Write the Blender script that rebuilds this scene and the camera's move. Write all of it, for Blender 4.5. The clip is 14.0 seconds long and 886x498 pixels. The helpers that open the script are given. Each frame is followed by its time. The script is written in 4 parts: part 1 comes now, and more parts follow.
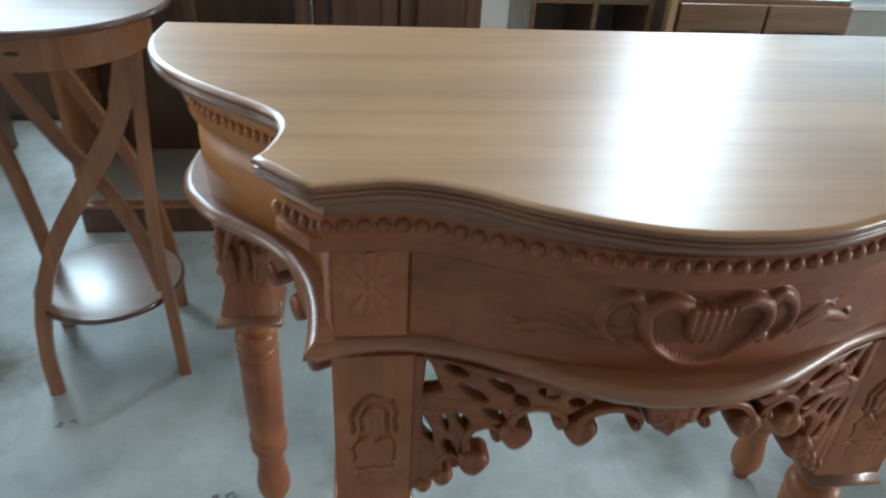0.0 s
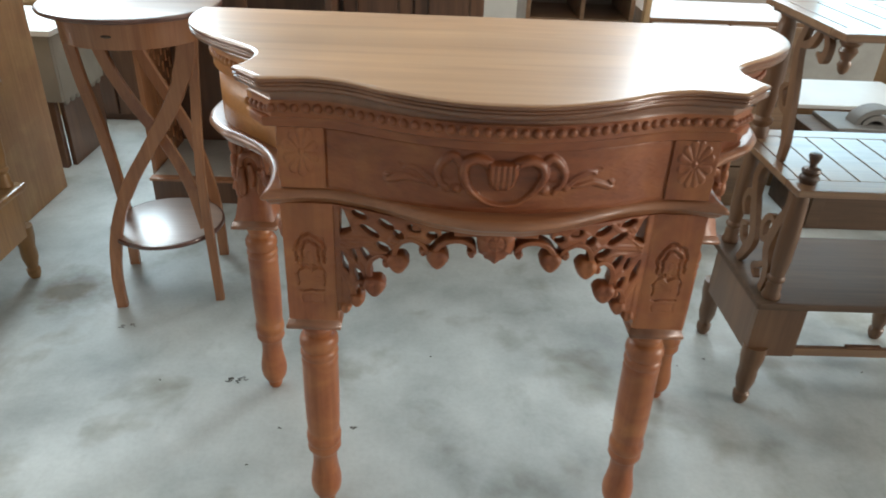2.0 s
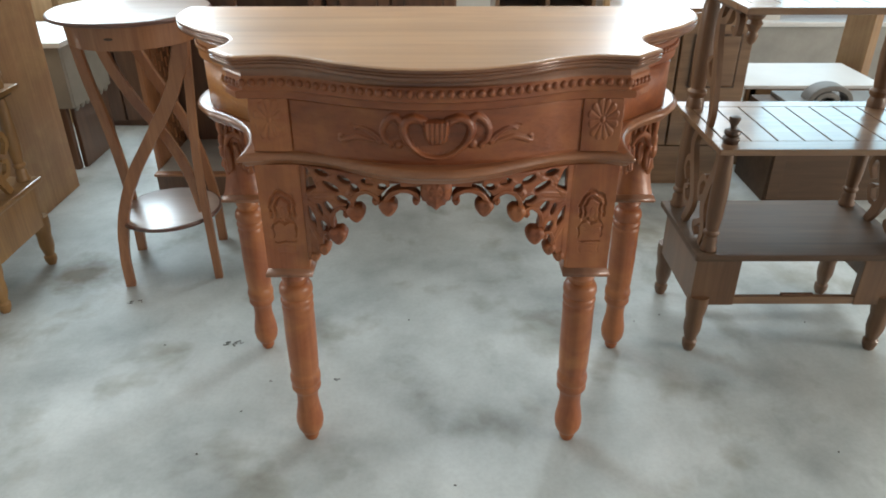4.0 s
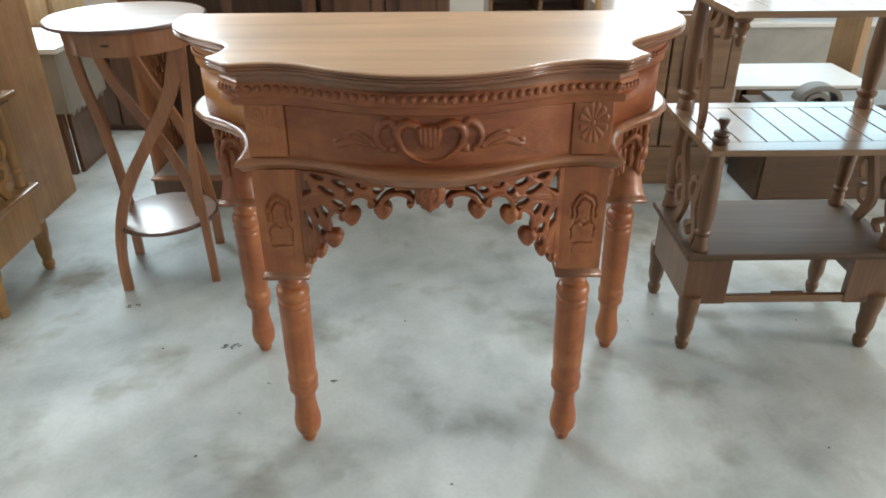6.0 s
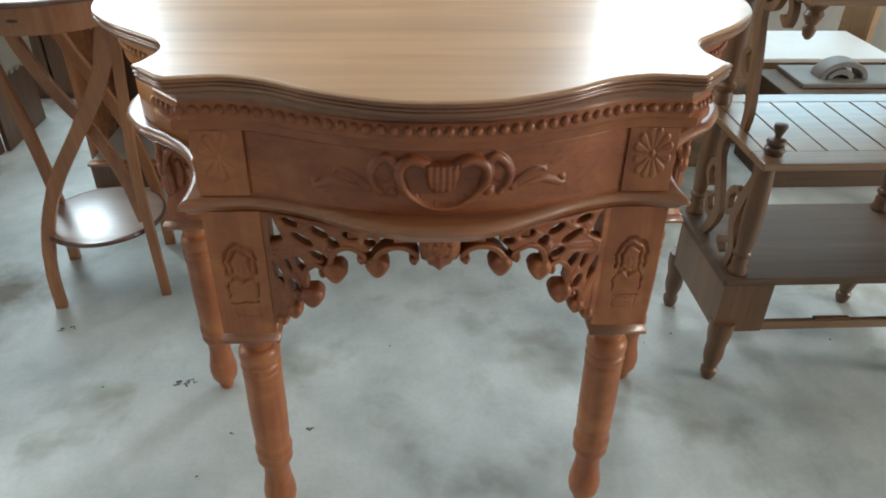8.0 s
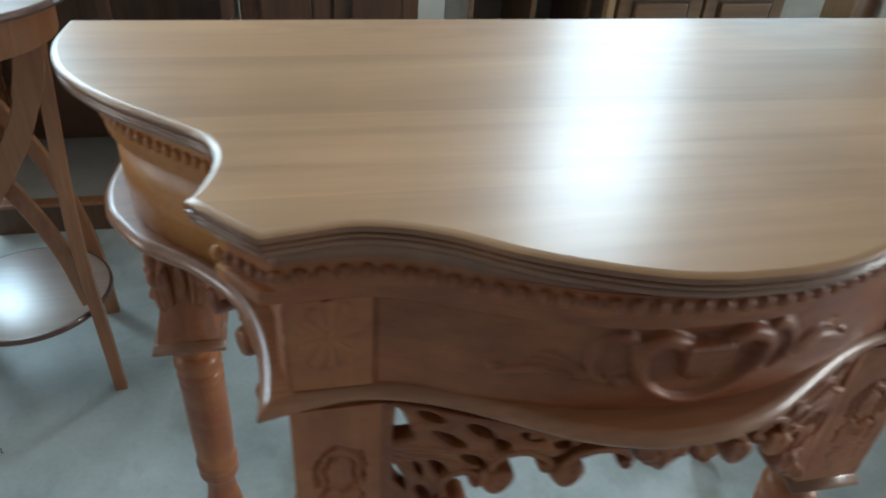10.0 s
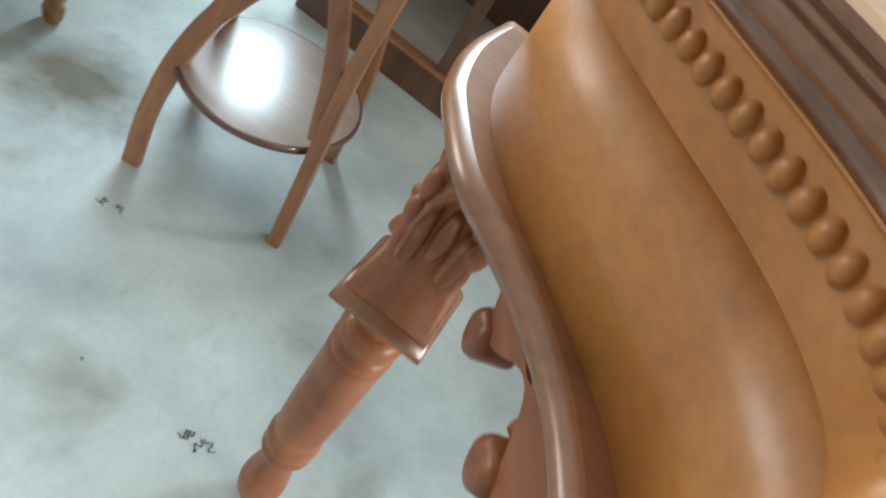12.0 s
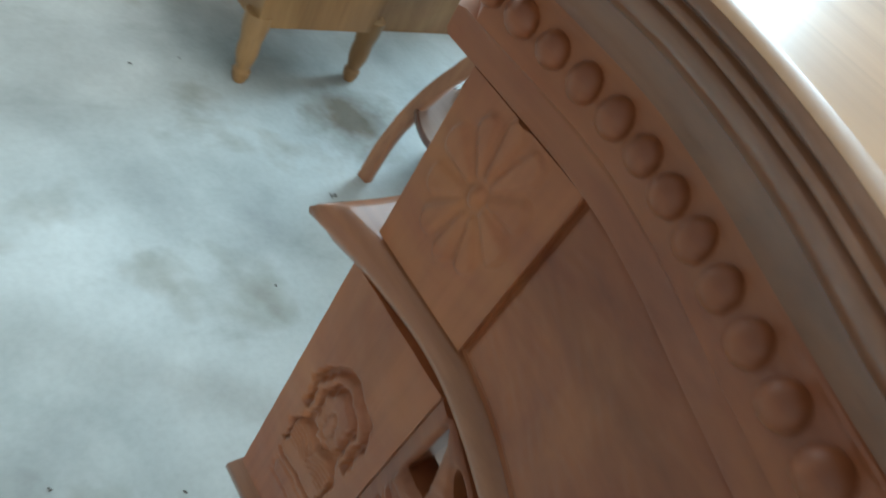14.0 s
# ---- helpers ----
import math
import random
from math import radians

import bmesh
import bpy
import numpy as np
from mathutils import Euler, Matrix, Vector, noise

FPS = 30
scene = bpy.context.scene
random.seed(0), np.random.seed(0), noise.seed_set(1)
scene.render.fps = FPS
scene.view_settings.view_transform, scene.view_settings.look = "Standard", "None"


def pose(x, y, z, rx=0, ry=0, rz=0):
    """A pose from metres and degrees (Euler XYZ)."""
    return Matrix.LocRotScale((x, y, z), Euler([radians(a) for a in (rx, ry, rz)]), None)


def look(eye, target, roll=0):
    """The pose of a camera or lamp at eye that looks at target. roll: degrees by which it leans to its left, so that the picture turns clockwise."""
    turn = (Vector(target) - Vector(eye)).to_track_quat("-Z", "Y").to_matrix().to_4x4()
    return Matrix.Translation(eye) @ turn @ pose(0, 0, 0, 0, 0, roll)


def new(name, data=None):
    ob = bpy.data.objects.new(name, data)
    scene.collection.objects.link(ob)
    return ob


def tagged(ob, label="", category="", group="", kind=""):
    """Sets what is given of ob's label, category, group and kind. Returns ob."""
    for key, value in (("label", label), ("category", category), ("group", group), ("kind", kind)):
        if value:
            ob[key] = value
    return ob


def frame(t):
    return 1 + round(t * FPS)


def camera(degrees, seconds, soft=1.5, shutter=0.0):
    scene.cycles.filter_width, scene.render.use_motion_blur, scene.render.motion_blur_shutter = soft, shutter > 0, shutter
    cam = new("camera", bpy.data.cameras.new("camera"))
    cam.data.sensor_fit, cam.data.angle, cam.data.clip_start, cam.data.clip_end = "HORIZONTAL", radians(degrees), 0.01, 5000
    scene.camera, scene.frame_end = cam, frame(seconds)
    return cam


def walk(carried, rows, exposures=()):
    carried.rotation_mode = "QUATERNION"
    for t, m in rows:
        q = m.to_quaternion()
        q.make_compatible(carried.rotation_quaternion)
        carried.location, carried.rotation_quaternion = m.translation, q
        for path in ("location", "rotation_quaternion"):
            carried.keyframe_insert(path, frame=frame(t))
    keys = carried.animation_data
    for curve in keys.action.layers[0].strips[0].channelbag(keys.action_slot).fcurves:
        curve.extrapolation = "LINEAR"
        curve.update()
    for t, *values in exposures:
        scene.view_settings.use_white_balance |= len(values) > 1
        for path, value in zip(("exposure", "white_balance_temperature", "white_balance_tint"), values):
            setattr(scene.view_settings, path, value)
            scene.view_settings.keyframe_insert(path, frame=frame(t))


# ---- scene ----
cam = camera(63.7, 14.0, soft=1.8, shutter=0.5)
PATH = [
    (0, (-0.289, -0.531, 1.105), (-0.056, 1.137, 0.026), 3.4),
    (0.5, (-0.256, -0.65, 1.099), (-0.193, 1.022, 0.005), 3.0),
    (1, (-0.207, -0.815, 1.09), (-0.226, 0.869, 0.01), 2.6),
    (1.5, (-0.159, -0.909, 1.111), (-0.154, 0.811, 0.091), 2.1),
    (2, (-0.094, -0.969, 1.123), (-0.057, 0.771, 0.138), 2.4),
    (2.5, (-0.042, -1.041, 1.123), (-0.035, 0.703, 0.143), 1.9),
    (3, (-0.017, -1.106, 1.124), (-0.027, 0.641, 0.15), 0.5),
    (3.2, (-0.008, -1.128, 1.126), (-0.013, 0.62, 0.154), 0.2),
    (5.3, (0.018, -1.206, 1.124), (0.005, 0.56, 0.185), -0.6),
    (5.5, (0.018, -1.21, 1.124), (-0.003, 0.558, 0.188), -0.7),
    (6, (0.016, -1.196, 1.137), (0.025, 0.558, 0.177), -0.4),
    (6.5, (0.008, -1.163, 1.157), (0.001, 0.582, 0.18), -0.6),
    (7, (-0.005, -1.09, 1.16), (0.079, 0.643, 0.166), 0.7),
    (7.2, (-0.019, -1.035, 1.144), (0.069, 0.684, 0.125), 0.6),
    (9.5, (-0.155, -0.577, 1.134), (0.112, 1.058, 0.014), 3.9),
    (10, (-0.3, -0.435, 1.114), (0.097, 1.15, -0.039), 4.3),
    (10.5, (-0.436, -0.299, 1.072), (0.087, 1.186, -0.161), 10.4),
    (11, (-0.47, -0.124, 0.995), (-0.02, 1.335, -0.136), 22.3),
    (11.5, (-0.479, -0.038, 0.908), (-0.306, 1.519, -0.335), 36.1),
    (12, (-0.442, -0.081, 0.881), (-0.455, 1.434, -0.424), 37.8),
    (12.5, (-0.366, -0.164, 0.884), (-0.609, 1.386, -0.357), 36.9),
    (13, (-0.301, -0.21, 0.892), (-0.699, 1.309, -0.347), 36.9),
    (13.5, (-0.246, -0.203, 0.885), (-0.782, 1.19, -0.35), 37.3),
    (14, (-0.167, -0.213, 0.892), (-0.916, 1.045, -0.319), 34.2),
]
# the camera's own brightness and white balance
EXPOSURES = [(0.0, -0.99, 5950, 8), (0.5, -0.87, 6050, 8), (1.0, -0.25, 6400, 10), (1.5, -0.21, 6550, 12), (2.0, -0.61, 6650, 13), (3.0, -0.74, 6650, 14), (5.3, -0.45, 6750, 14), (6.5, -0.47, 6750, 13), (8.2, -0.74, 6550, 11), (9.5, -1.02, 6000, 7), (10.0, -1.17, 5850, 5), (10.5, -1.11, 5900, 5), (11.0, -1.24, 5600, 2), (11.5, 0.11, 5600, 4), (12.0, -0.09, 6300, 7), (12.5, -0.23, 5950, 4), (13.0, -0.77, 5950, 4), (13.5, -0.54, 5900, 3), (14.0, -0.39, 5850, 4)]
walk(cam, [(t, look(eye, target, roll)) for t, eye, target, roll in PATH], EXPOSURES)

# ---- light ----
world = bpy.data.worlds.new("daylight")
scene.world = world
world.use_nodes = True
wt = world.node_tree
sky = wt.nodes.new("ShaderNodeTexSky")
sky.sky_type, sky.sun_disc = "NISHITA", False
sky.sun_elevation, sky.sun_rotation = radians(55), radians(100)
wt.nodes["Background"].inputs["Strength"].default_value = 0.1
wt.links.new(sky.outputs[0], wt.nodes["Background"].inputs["Color"])

sun_data = bpy.data.lights.new("sun", "SUN")
sun_data.energy, sun_data.angle, sun_data.color = 3.0, radians(0.5), (1.0, 0.95, 0.88)
sun_lamp = new("sun", sun_data)
sun_lamp.matrix_world = look((8, -1, 12), (0, 0, 0))


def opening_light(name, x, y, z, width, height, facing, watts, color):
    """An area lamp set in an open bay or in an added, unseen opening."""
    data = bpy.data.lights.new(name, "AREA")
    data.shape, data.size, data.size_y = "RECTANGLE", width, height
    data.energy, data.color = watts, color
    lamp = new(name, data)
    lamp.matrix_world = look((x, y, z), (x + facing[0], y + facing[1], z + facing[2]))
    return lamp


opening_light("bay_light_tall_low", 1.245, 2.62, 1.105, 0.66, 0.69, (0, -1, 0), 7, (0.76, 0.92, 1.0))
opening_light("bay_light_tall", 1.245, 2.62, 1.875, 0.66, 0.85, (0, -1, 0), 24, (0.76, 0.92, 1.0))
# second, stronger lamp added high in the bay to lengthen the tabletop's reflection
opening_light("tall_bay_patch_lamp", 1.245, 2.62, 2.63, 0.66, 0.64, (0, -1, 0), 64, (0.80, 0.94, 1.0))
opening_light("bay_light_west", -2.0, 2.64, 1.95, 1.60, 2.30, (0, -1, 0), 120, (0.66, 0.89, 1.0))
# stronger patch lamp added over the west bay's lamp for firmer floor shadows
opening_light("west_bay_patch_lamp", -2.00, 2.60, 2.30, 1.35, 1.10, (0.5, -1, -0.45), 78, (0.80, 0.94, 1.0))
opening_light("bay_light_east", 2.16, 2.62, 1.10, 0.86, 0.76, (0, -1, 0), 16, (0.50, 0.84, 1.0))
# fill lamps in unseen openings, added to light the table's front and sides
opening_light("south_fill_lamp", -0.6, -4.55, 1.75, 4.0, 2.6, (0, 1, 0), 4, (1.0, 0.90, 0.78))
opening_light("west_fill_lamp", -4.95, 1.0, 1.9, 1.3, 1.5, (1, 0, 0), 95, (1.0, 0.96, 0.90))
opening_light("east_fill_lamp", 7.95, -1.65, 1.7, 2.4, 1.4, (-1, 0.15, -0.08), 500, (1.0, 0.95, 0.87))
# fill lamp in an unseen roof opening, added to brighten upper surfaces
opening_light("roof_fill_lamp", -0.3, 0.9, 3.57, 2.6, 1.8, (0.0, 0.0001, -1), 14, (0.97, 0.99, 0.97))

# ---- materials ----


def nodes_of(name):
    m = bpy.data.materials.new(name)
    m.use_nodes = True
    nt = m.node_tree
    return m, nt, nt.nodes["Principled BSDF"]


def ramp(nt, fac, stops):
    r = nt.nodes.new("ShaderNodeValToRGB")
    while len(r.color_ramp.elements) < len(stops):
        r.color_ramp.elements.new(0.5)
    for e, (p, c) in zip(r.color_ramp.elements, stops):
        e.position, e.color = p, (*c, 1)
    nt.links.new(fac, r.inputs[0])
    return r.outputs[0]


def noise_tex(nt, vec, scale, detail=4.0, rough=0.55, distortion=0.0):
    n = nt.nodes.new("ShaderNodeTexNoise")
    n.inputs["Scale"].default_value = scale
    n.inputs["Detail"].default_value = detail
    n.inputs["Roughness"].default_value = rough
    n.inputs["Distortion"].default_value = distortion
    nt.links.new(vec, n.inputs["Vector"])
    return n.outputs[0]


def mapping(nt, scale, space="Object"):
    tc = nt.nodes.new("ShaderNodeTexCoord")
    mp = nt.nodes.new("ShaderNodeMapping")
    mp.inputs["Scale"].default_value = scale
    nt.links.new(tc.outputs[space], mp.inputs[0])
    return mp.outputs[0]


def mix(nt, kind, fac, a, b):
    n = nt.nodes.new("ShaderNodeMix")
    n.data_type, n.blend_type = "RGBA", kind
    if isinstance(fac, float):
        n.inputs[0].default_value = fac
    else:
        nt.links.new(fac, n.inputs[0])
    for sock, v in ((n.inputs[6], a), (n.inputs[7], b)):
        if isinstance(v, tuple):
            sock.default_value = (*v, 1)
        else:
            nt.links.new(v, sock)
    return n.outputs[2]


def bump(nt, bsdf, height, strength, distance=0.001):
    b = nt.nodes.new("ShaderNodeBump")
    b.inputs["Strength"].default_value = strength
    b.inputs["Distance"].default_value = distance
    nt.links.new(height, b.inputs["Height"])
    nt.links.new(b.outputs[0], bsdf.inputs["Normal"])


def wood(name, dark, light, axis="x", rough=0.35, coat=0.3, grain=1.0, coat_rough=0.12, golden=0.0, pores=0.35, board=0.0, tool=0.0):
    """Varnished timber: long grain along one axis, fine pores and broad uneven stain."""
    m, nt, b = nodes_of(name)
    stretch = {"x": (1.2, 14, 14), "y": (14, 1.2, 14), "z": (14, 14, 1.2)}[axis]
    fine = {"x": (4, 160, 160), "y": (160, 4, 160), "z": (160, 160, 4)}[axis]
    g = noise_tex(nt, mapping(nt, tuple(v * grain for v in stretch)), 1.6, 5, 0.6, 0.6)
    f = noise_tex(nt, mapping(nt, fine), 1.0, 3, 0.6)
    s = noise_tex(nt, mapping(nt, (4, 4, 4)), 1.3, 3, 0.5)
    mid = tuple(0.55 * p + 0.45 * q for p, q in zip(dark, light))
    c = ramp(nt, g, [(0.28, dark), (0.5, mid), (0.72, light)])
    c = mix(nt, "MULTIPLY", pores, c, ramp(nt, f, [(0.3, (0.55, 0.5, 0.45)), (0.6, (1, 1, 1))]))
    c = mix(nt, "MULTIPLY", 0.5, c, ramp(nt, s, [(0.3, (0.72, 0.68, 0.66)), (0.7, (1.1, 1.06, 1.02))]))
    if board:
        # long darker figure in the boards
        figure = noise_tex(nt, mapping(nt, (1.1, 9, 9)), 1.3, 4, 0.6, 1.6)
        c = mix(nt, "MULTIPLY", 0.4, c, ramp(nt, figure, [(0.34, (0.70, 0.60, 0.50)), (0.47, (1, 1, 1))]))
        # glued boards of a little different tone, with a hair-thin joint
        tc = nt.nodes.new("ShaderNodeTexCoord")
        sep = nt.nodes.new("ShaderNodeSeparateXYZ")
        nt.links.new(tc.outputs["Object"], sep.inputs[0])
        div = nt.nodes.new("ShaderNodeMath")
        div.operation, div.inputs[1].default_value = "DIVIDE", board
        nt.links.new(sep.outputs["Y"], div.inputs[0])
        low, part_of = nt.nodes.new("ShaderNodeMath"), nt.nodes.new("ShaderNodeMath")
        low.operation, part_of.operation = "FLOOR", "FRACT"
        nt.links.new(div.outputs[0], low.inputs[0])
        nt.links.new(div.outputs[0], part_of.inputs[0])
        rnd = nt.nodes.new("ShaderNodeTexWhiteNoise")
        rnd.noise_dimensions = "1D"
        nt.links.new(low.outputs[0], rnd.inputs["W"])
        c = mix(nt, "MULTIPLY", 1.0, c, ramp(nt, rnd.outputs["Value"], [(0.0, (0.88, 0.86, 0.84)), (1.0, (1.06, 1.05, 1.04))]))
        c = mix(nt, "MULTIPLY", 0.5, c, ramp(nt, part_of.outputs[0], [(0.0, (0.7, 0.65, 0.6)), (0.012, (1, 1, 1))]))
    if golden:
        p = noise_tex(nt, mapping(nt, (1, 1, 1.6)), 8.0, 4, 0.6, 0.6)
        warm = ramp(nt, g, [(0.28, (light[0] * 0.78, light[1] * 0.88, light[2] * 0.8)), (0.72, (light[0] * 1.15, light[1] * 1.3, light[2] * 1.2))])
        k = nt.nodes.new("ShaderNodeMapRange")
        k.inputs["From Min"].default_value, k.inputs["From Max"].default_value = 0.42, 0.68
        k.inputs["To Max"].default_value = golden
        nt.links.new(p, k.inputs[0])
        c = mix(nt, "MIX", k.outputs[0], c, warm)
    nt.links.new(c, b.inputs["Base Color"])
    r = nt.nodes.new("ShaderNodeMapRange")
    r.inputs["To Min"].default_value, r.inputs["To Max"].default_value = rough - 0.07, rough + 0.1
    nt.links.new(s, r.inputs[0])
    nt.links.new(r.outputs[0], b.inputs["Roughness"])
    b.inputs["Coat Weight"].default_value = coat
    b.inputs["Coat Roughness"].default_value = coat_rough
    bump(nt, b, f, 0.12, 0.0006)
    if tool:
        # shallow hollows left by the carver's tools
        marks = nt.nodes.new("ShaderNodeBump")
        marks.inputs["Strength"].default_value, marks.inputs["Distance"].default_value = tool, 0.002
        nt.links.new(noise_tex(nt, mapping(nt, (1, 1, 1)), 55.0, 2, 0.5), marks.inputs["Height"])
        nt.links.new(b.inputs["Normal"].links[0].from_socket, marks.inputs["Normal"])
        nt.links.new(marks.outputs[0], b.inputs["Normal"])
    return m


def plain(name, color, rough=0.6, metal=0.0, vary=0.12, scale=6.0):
    m, nt, b = nodes_of(name)
    n = noise_tex(nt, mapping(nt, (1, 1, 1)), scale, 5, 0.6)
    lo = tuple(v * (1 - vary) for v in color)
    hi = tuple(min(1, v * (1 + vary)) for v in color)
    nt.links.new(ramp(nt, n, [(0.3, lo), (0.7, hi)]), b.inputs["Base Color"])
    b.inputs["Roughness"].default_value, b.inputs["Metallic"].default_value = rough, metal
    bump(nt, b, n, 0.1, 0.002)
    return m


def concrete(name):
    m, nt, b = nodes_of(name)
    big = noise_tex(nt, mapping(nt, (1, 1, 1)), 2.9, 4, 0.5, 0.1)
    mid_ = noise_tex(nt, mapping(nt, (1, 1, 1)), 7.0, 5, 0.6)
    fine = noise_tex(nt, mapping(nt, (1, 1, 1)), 90.0, 3, 0.6)
    c = ramp(nt, big, [(0.30, (0.31, 0.335, 0.325)), (0.48, (0.49, 0.53, 0.515)), (0.68, (0.64, 0.68, 0.665))])
    c = mix(nt, "MULTIPLY", 0.45, c, ramp(nt, mid_, [(0.3, (0.72, 0.74, 0.74)), (0.65, (1.05, 1.05, 1.05))]))
    c = mix(nt, "MULTIPLY", 0.25, c, ramp(nt, fine, [(0.35, (0.75, 0.75, 0.75)), (0.6, (1, 1, 1))]))
    # brown blotches, partly painted in for shade and reflections, and a few pale scuffs
    spots = noise_tex(nt, mapping(nt, (1, 1, 1)), 3.6, 4, 0.55, 0.2)
    c = mix(nt, "MULTIPLY", 0.85, c, ramp(nt, spots, [(0.31, (0.58, 0.53, 0.45)), (0.45, (1, 1, 1))]))
    # one brown patch with a ragged edge beside the plant stand
    tc, away = nt.nodes.new("ShaderNodeTexCoord"), nt.nodes.new("ShaderNodeVectorMath")
    away.operation, away.inputs[1].default_value = "DISTANCE", (-1.085, 0.715, 0.0)
    nt.links.new(tc.outputs["Object"], away.inputs[0])
    ragged = nt.nodes.new("ShaderNodeMath")
    ragged.operation, ragged.inputs[1].default_value = "MULTIPLY_ADD", 0.16
    nt.links.new(noise_tex(nt, mapping(nt, (1, 1, 1)), 11.0, 3, 0.6), ragged.inputs[0])
    nt.links.new(away.outputs["Value"], ragged.inputs[2])
    c = mix(nt, "MULTIPLY", 1.0, c, ramp(nt, ragged.outputs[0], [(0.12, (0.42, 0.33, 0.25)), (0.21, (1, 1, 1))]))
    scuff = noise_tex(nt, mapping(nt, (6, 3.5, 5)), 1.4, 4, 0.6, 0.3)
    c = mix(nt, "MULTIPLY", 0.6, c, ramp(nt, scuff, [(0.32, (0.8, 0.81, 0.80)), (0.42, (1, 1, 1))]))
    nt.links.new(c, b.inputs["Base Color"])
    r = nt.nodes.new("ShaderNodeMapRange")
    r.inputs["To Min"].default_value, r.inputs["To Max"].default_value = 0.5, 0.72
    nt.links.new(mid_, r.inputs[0])
    nt.links.new(r.outputs[0], b.inputs["Roughness"])
    bump(nt, b, fine, 0.15, 0.001)
    return m


TOP_WOOD = wood("top_wood", (0.348, 0.169, 0.070), (0.605, 0.346, 0.164), "x", 0.38, 0.55, 0.3, 0.26, 0.0, 0.08, 0.137)
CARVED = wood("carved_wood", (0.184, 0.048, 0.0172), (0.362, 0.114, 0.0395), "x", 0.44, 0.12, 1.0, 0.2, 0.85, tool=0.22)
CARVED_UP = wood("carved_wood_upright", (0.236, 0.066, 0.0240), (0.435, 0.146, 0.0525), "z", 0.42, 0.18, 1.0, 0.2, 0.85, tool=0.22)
# wood of the table's left side, with golden side light in its colour
LIT_SIDE_WOOD = wood("lit_side_wood", (0.42, 0.155, 0.034), (0.62, 0.268, 0.066), "x", 0.44, 0.25, 0.35, 0.26)
EDGE_WOOD = wood("edge_wood", (0.21, 0.082, 0.036), (0.40, 0.170, 0.076), "x", 0.34, 0.55, 1.0, 0.21)
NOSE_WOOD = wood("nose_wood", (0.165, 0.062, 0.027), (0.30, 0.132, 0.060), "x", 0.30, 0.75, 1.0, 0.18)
STAND_WOOD = wood("stand_wood", (0.26, 0.104, 0.044), (0.44, 0.202, 0.090), "z", 0.40, 0.3)
RIM_WOOD = wood("rim_wood", (0.085, 0.034, 0.024), (0.16, 0.07, 0.048), "x", 0.28, 0.8, 1.0, 0.1)
STAND_TOP = wood("stand_top", (0.22, 0.115, 0.065), (0.36, 0.22, 0.13), "x", 0.42, 0.16, 1.0, 0.16)
SHELF_TOP = wood("shelf_top", (0.24, 0.155, 0.115), (0.37, 0.265, 0.20), "x", 0.36, 1.0, 1.0, 0.36)
SHELF_TOP.node_tree.nodes["Principled BSDF"].inputs["Coat IOR"].default_value = 2.3
RACK_WOOD = wood("rack_wood", (0.120, 0.058, 0.027), (0.220, 0.115, 0.055), "z", 0.42, 0.25)
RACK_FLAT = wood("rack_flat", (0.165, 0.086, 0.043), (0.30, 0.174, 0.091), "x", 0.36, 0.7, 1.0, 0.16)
# matte rack wood, darkened for the shade on the rack's lower shelf
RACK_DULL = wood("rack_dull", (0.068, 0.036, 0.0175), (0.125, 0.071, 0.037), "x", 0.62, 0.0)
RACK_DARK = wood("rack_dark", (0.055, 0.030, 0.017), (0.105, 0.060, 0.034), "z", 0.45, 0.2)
GOLD_WOOD = wood("gold_wood", (0.25, 0.128, 0.042), (0.40, 0.228, 0.085), "z", 0.42, 0.25)
GOLD_FLAT = wood("gold_flat", (0.24, 0.128, 0.047), (0.39, 0.232, 0.094), "x", 0.36, 0.4)
DARK_WOOD = wood("dark_wood", (0.085, 0.040, 0.022), (0.18, 0.088, 0.046), "z", 0.45, 0.2)
BOARD_WOOD = wood("board_wood", (0.235, 0.125, 0.056), (0.34, 0.195, 0.096), "z", 0.5, 0.1, 1.0, 0.2, 0.5)
PINE = wood("pine", (0.45, 0.28, 0.13), (0.62, 0.43, 0.24), "z", 0.5, 0.1)
CONCRETE = concrete("polished_concrete")
PLASTER = plain("plaster", (0.55, 0.52, 0.47), 0.8, 0, 0.1, 3.0)
GREY_WALL = plain("grey_render", (0.34, 0.33, 0.30), 0.85, 0, 0.18, 5.0)
WALL_PAINT = plain("cream_render", (0.62, 0.60, 0.55), 0.8, 0, 0.1, 3.0)
WHITE = plain("white_paint", (0.68, 0.68, 0.66), 0.5, 0, 0.05)
GREY_PANEL = plain("grey_panel", (0.27, 0.235, 0.19), 0.6, 0, 0.12, 8.0)
GREY_BOARD = plain("grey_board", (0.40, 0.375, 0.33), 0.6, 0, 0.14, 8.0)
DARK_GREY = plain("dark_grey", (0.19, 0.182, 0.168), 0.55, 0, 0.15, 9.0)
ROOF = plain("roof_sheet", (0.42, 0.42, 0.41), 0.6, 0, 0.1)
EARTH = plain("earth", (0.42, 0.36, 0.27), 0.9, 0, 0.25, 1.5)
DEBRIS = plain("debris", (0.11, 0.10, 0.09), 0.9)

# ---- mesh helpers ----


def part(name, bm, material, parent=None, label=""):
    """Link a bmesh as one mesh object under a thing or part."""
    me = bpy.data.meshes.new(name)
    bmesh.ops.recalc_face_normals(bm, faces=bm.faces)
    bm.to_mesh(me)
    bm.free()
    me.materials.append(material)
    ob = new(name, me)
    ob.parent = parent
    if label:
        ob["label"] = label
    return ob


def thing(name, x, y, z, label, category, group="", turn=0.0):
    ob = new(name)
    ob.empty_display_size = 0.05
    ob.matrix_basis = pose(x, y, z, 0, 0, turn)
    return tagged(ob, label, category, group)


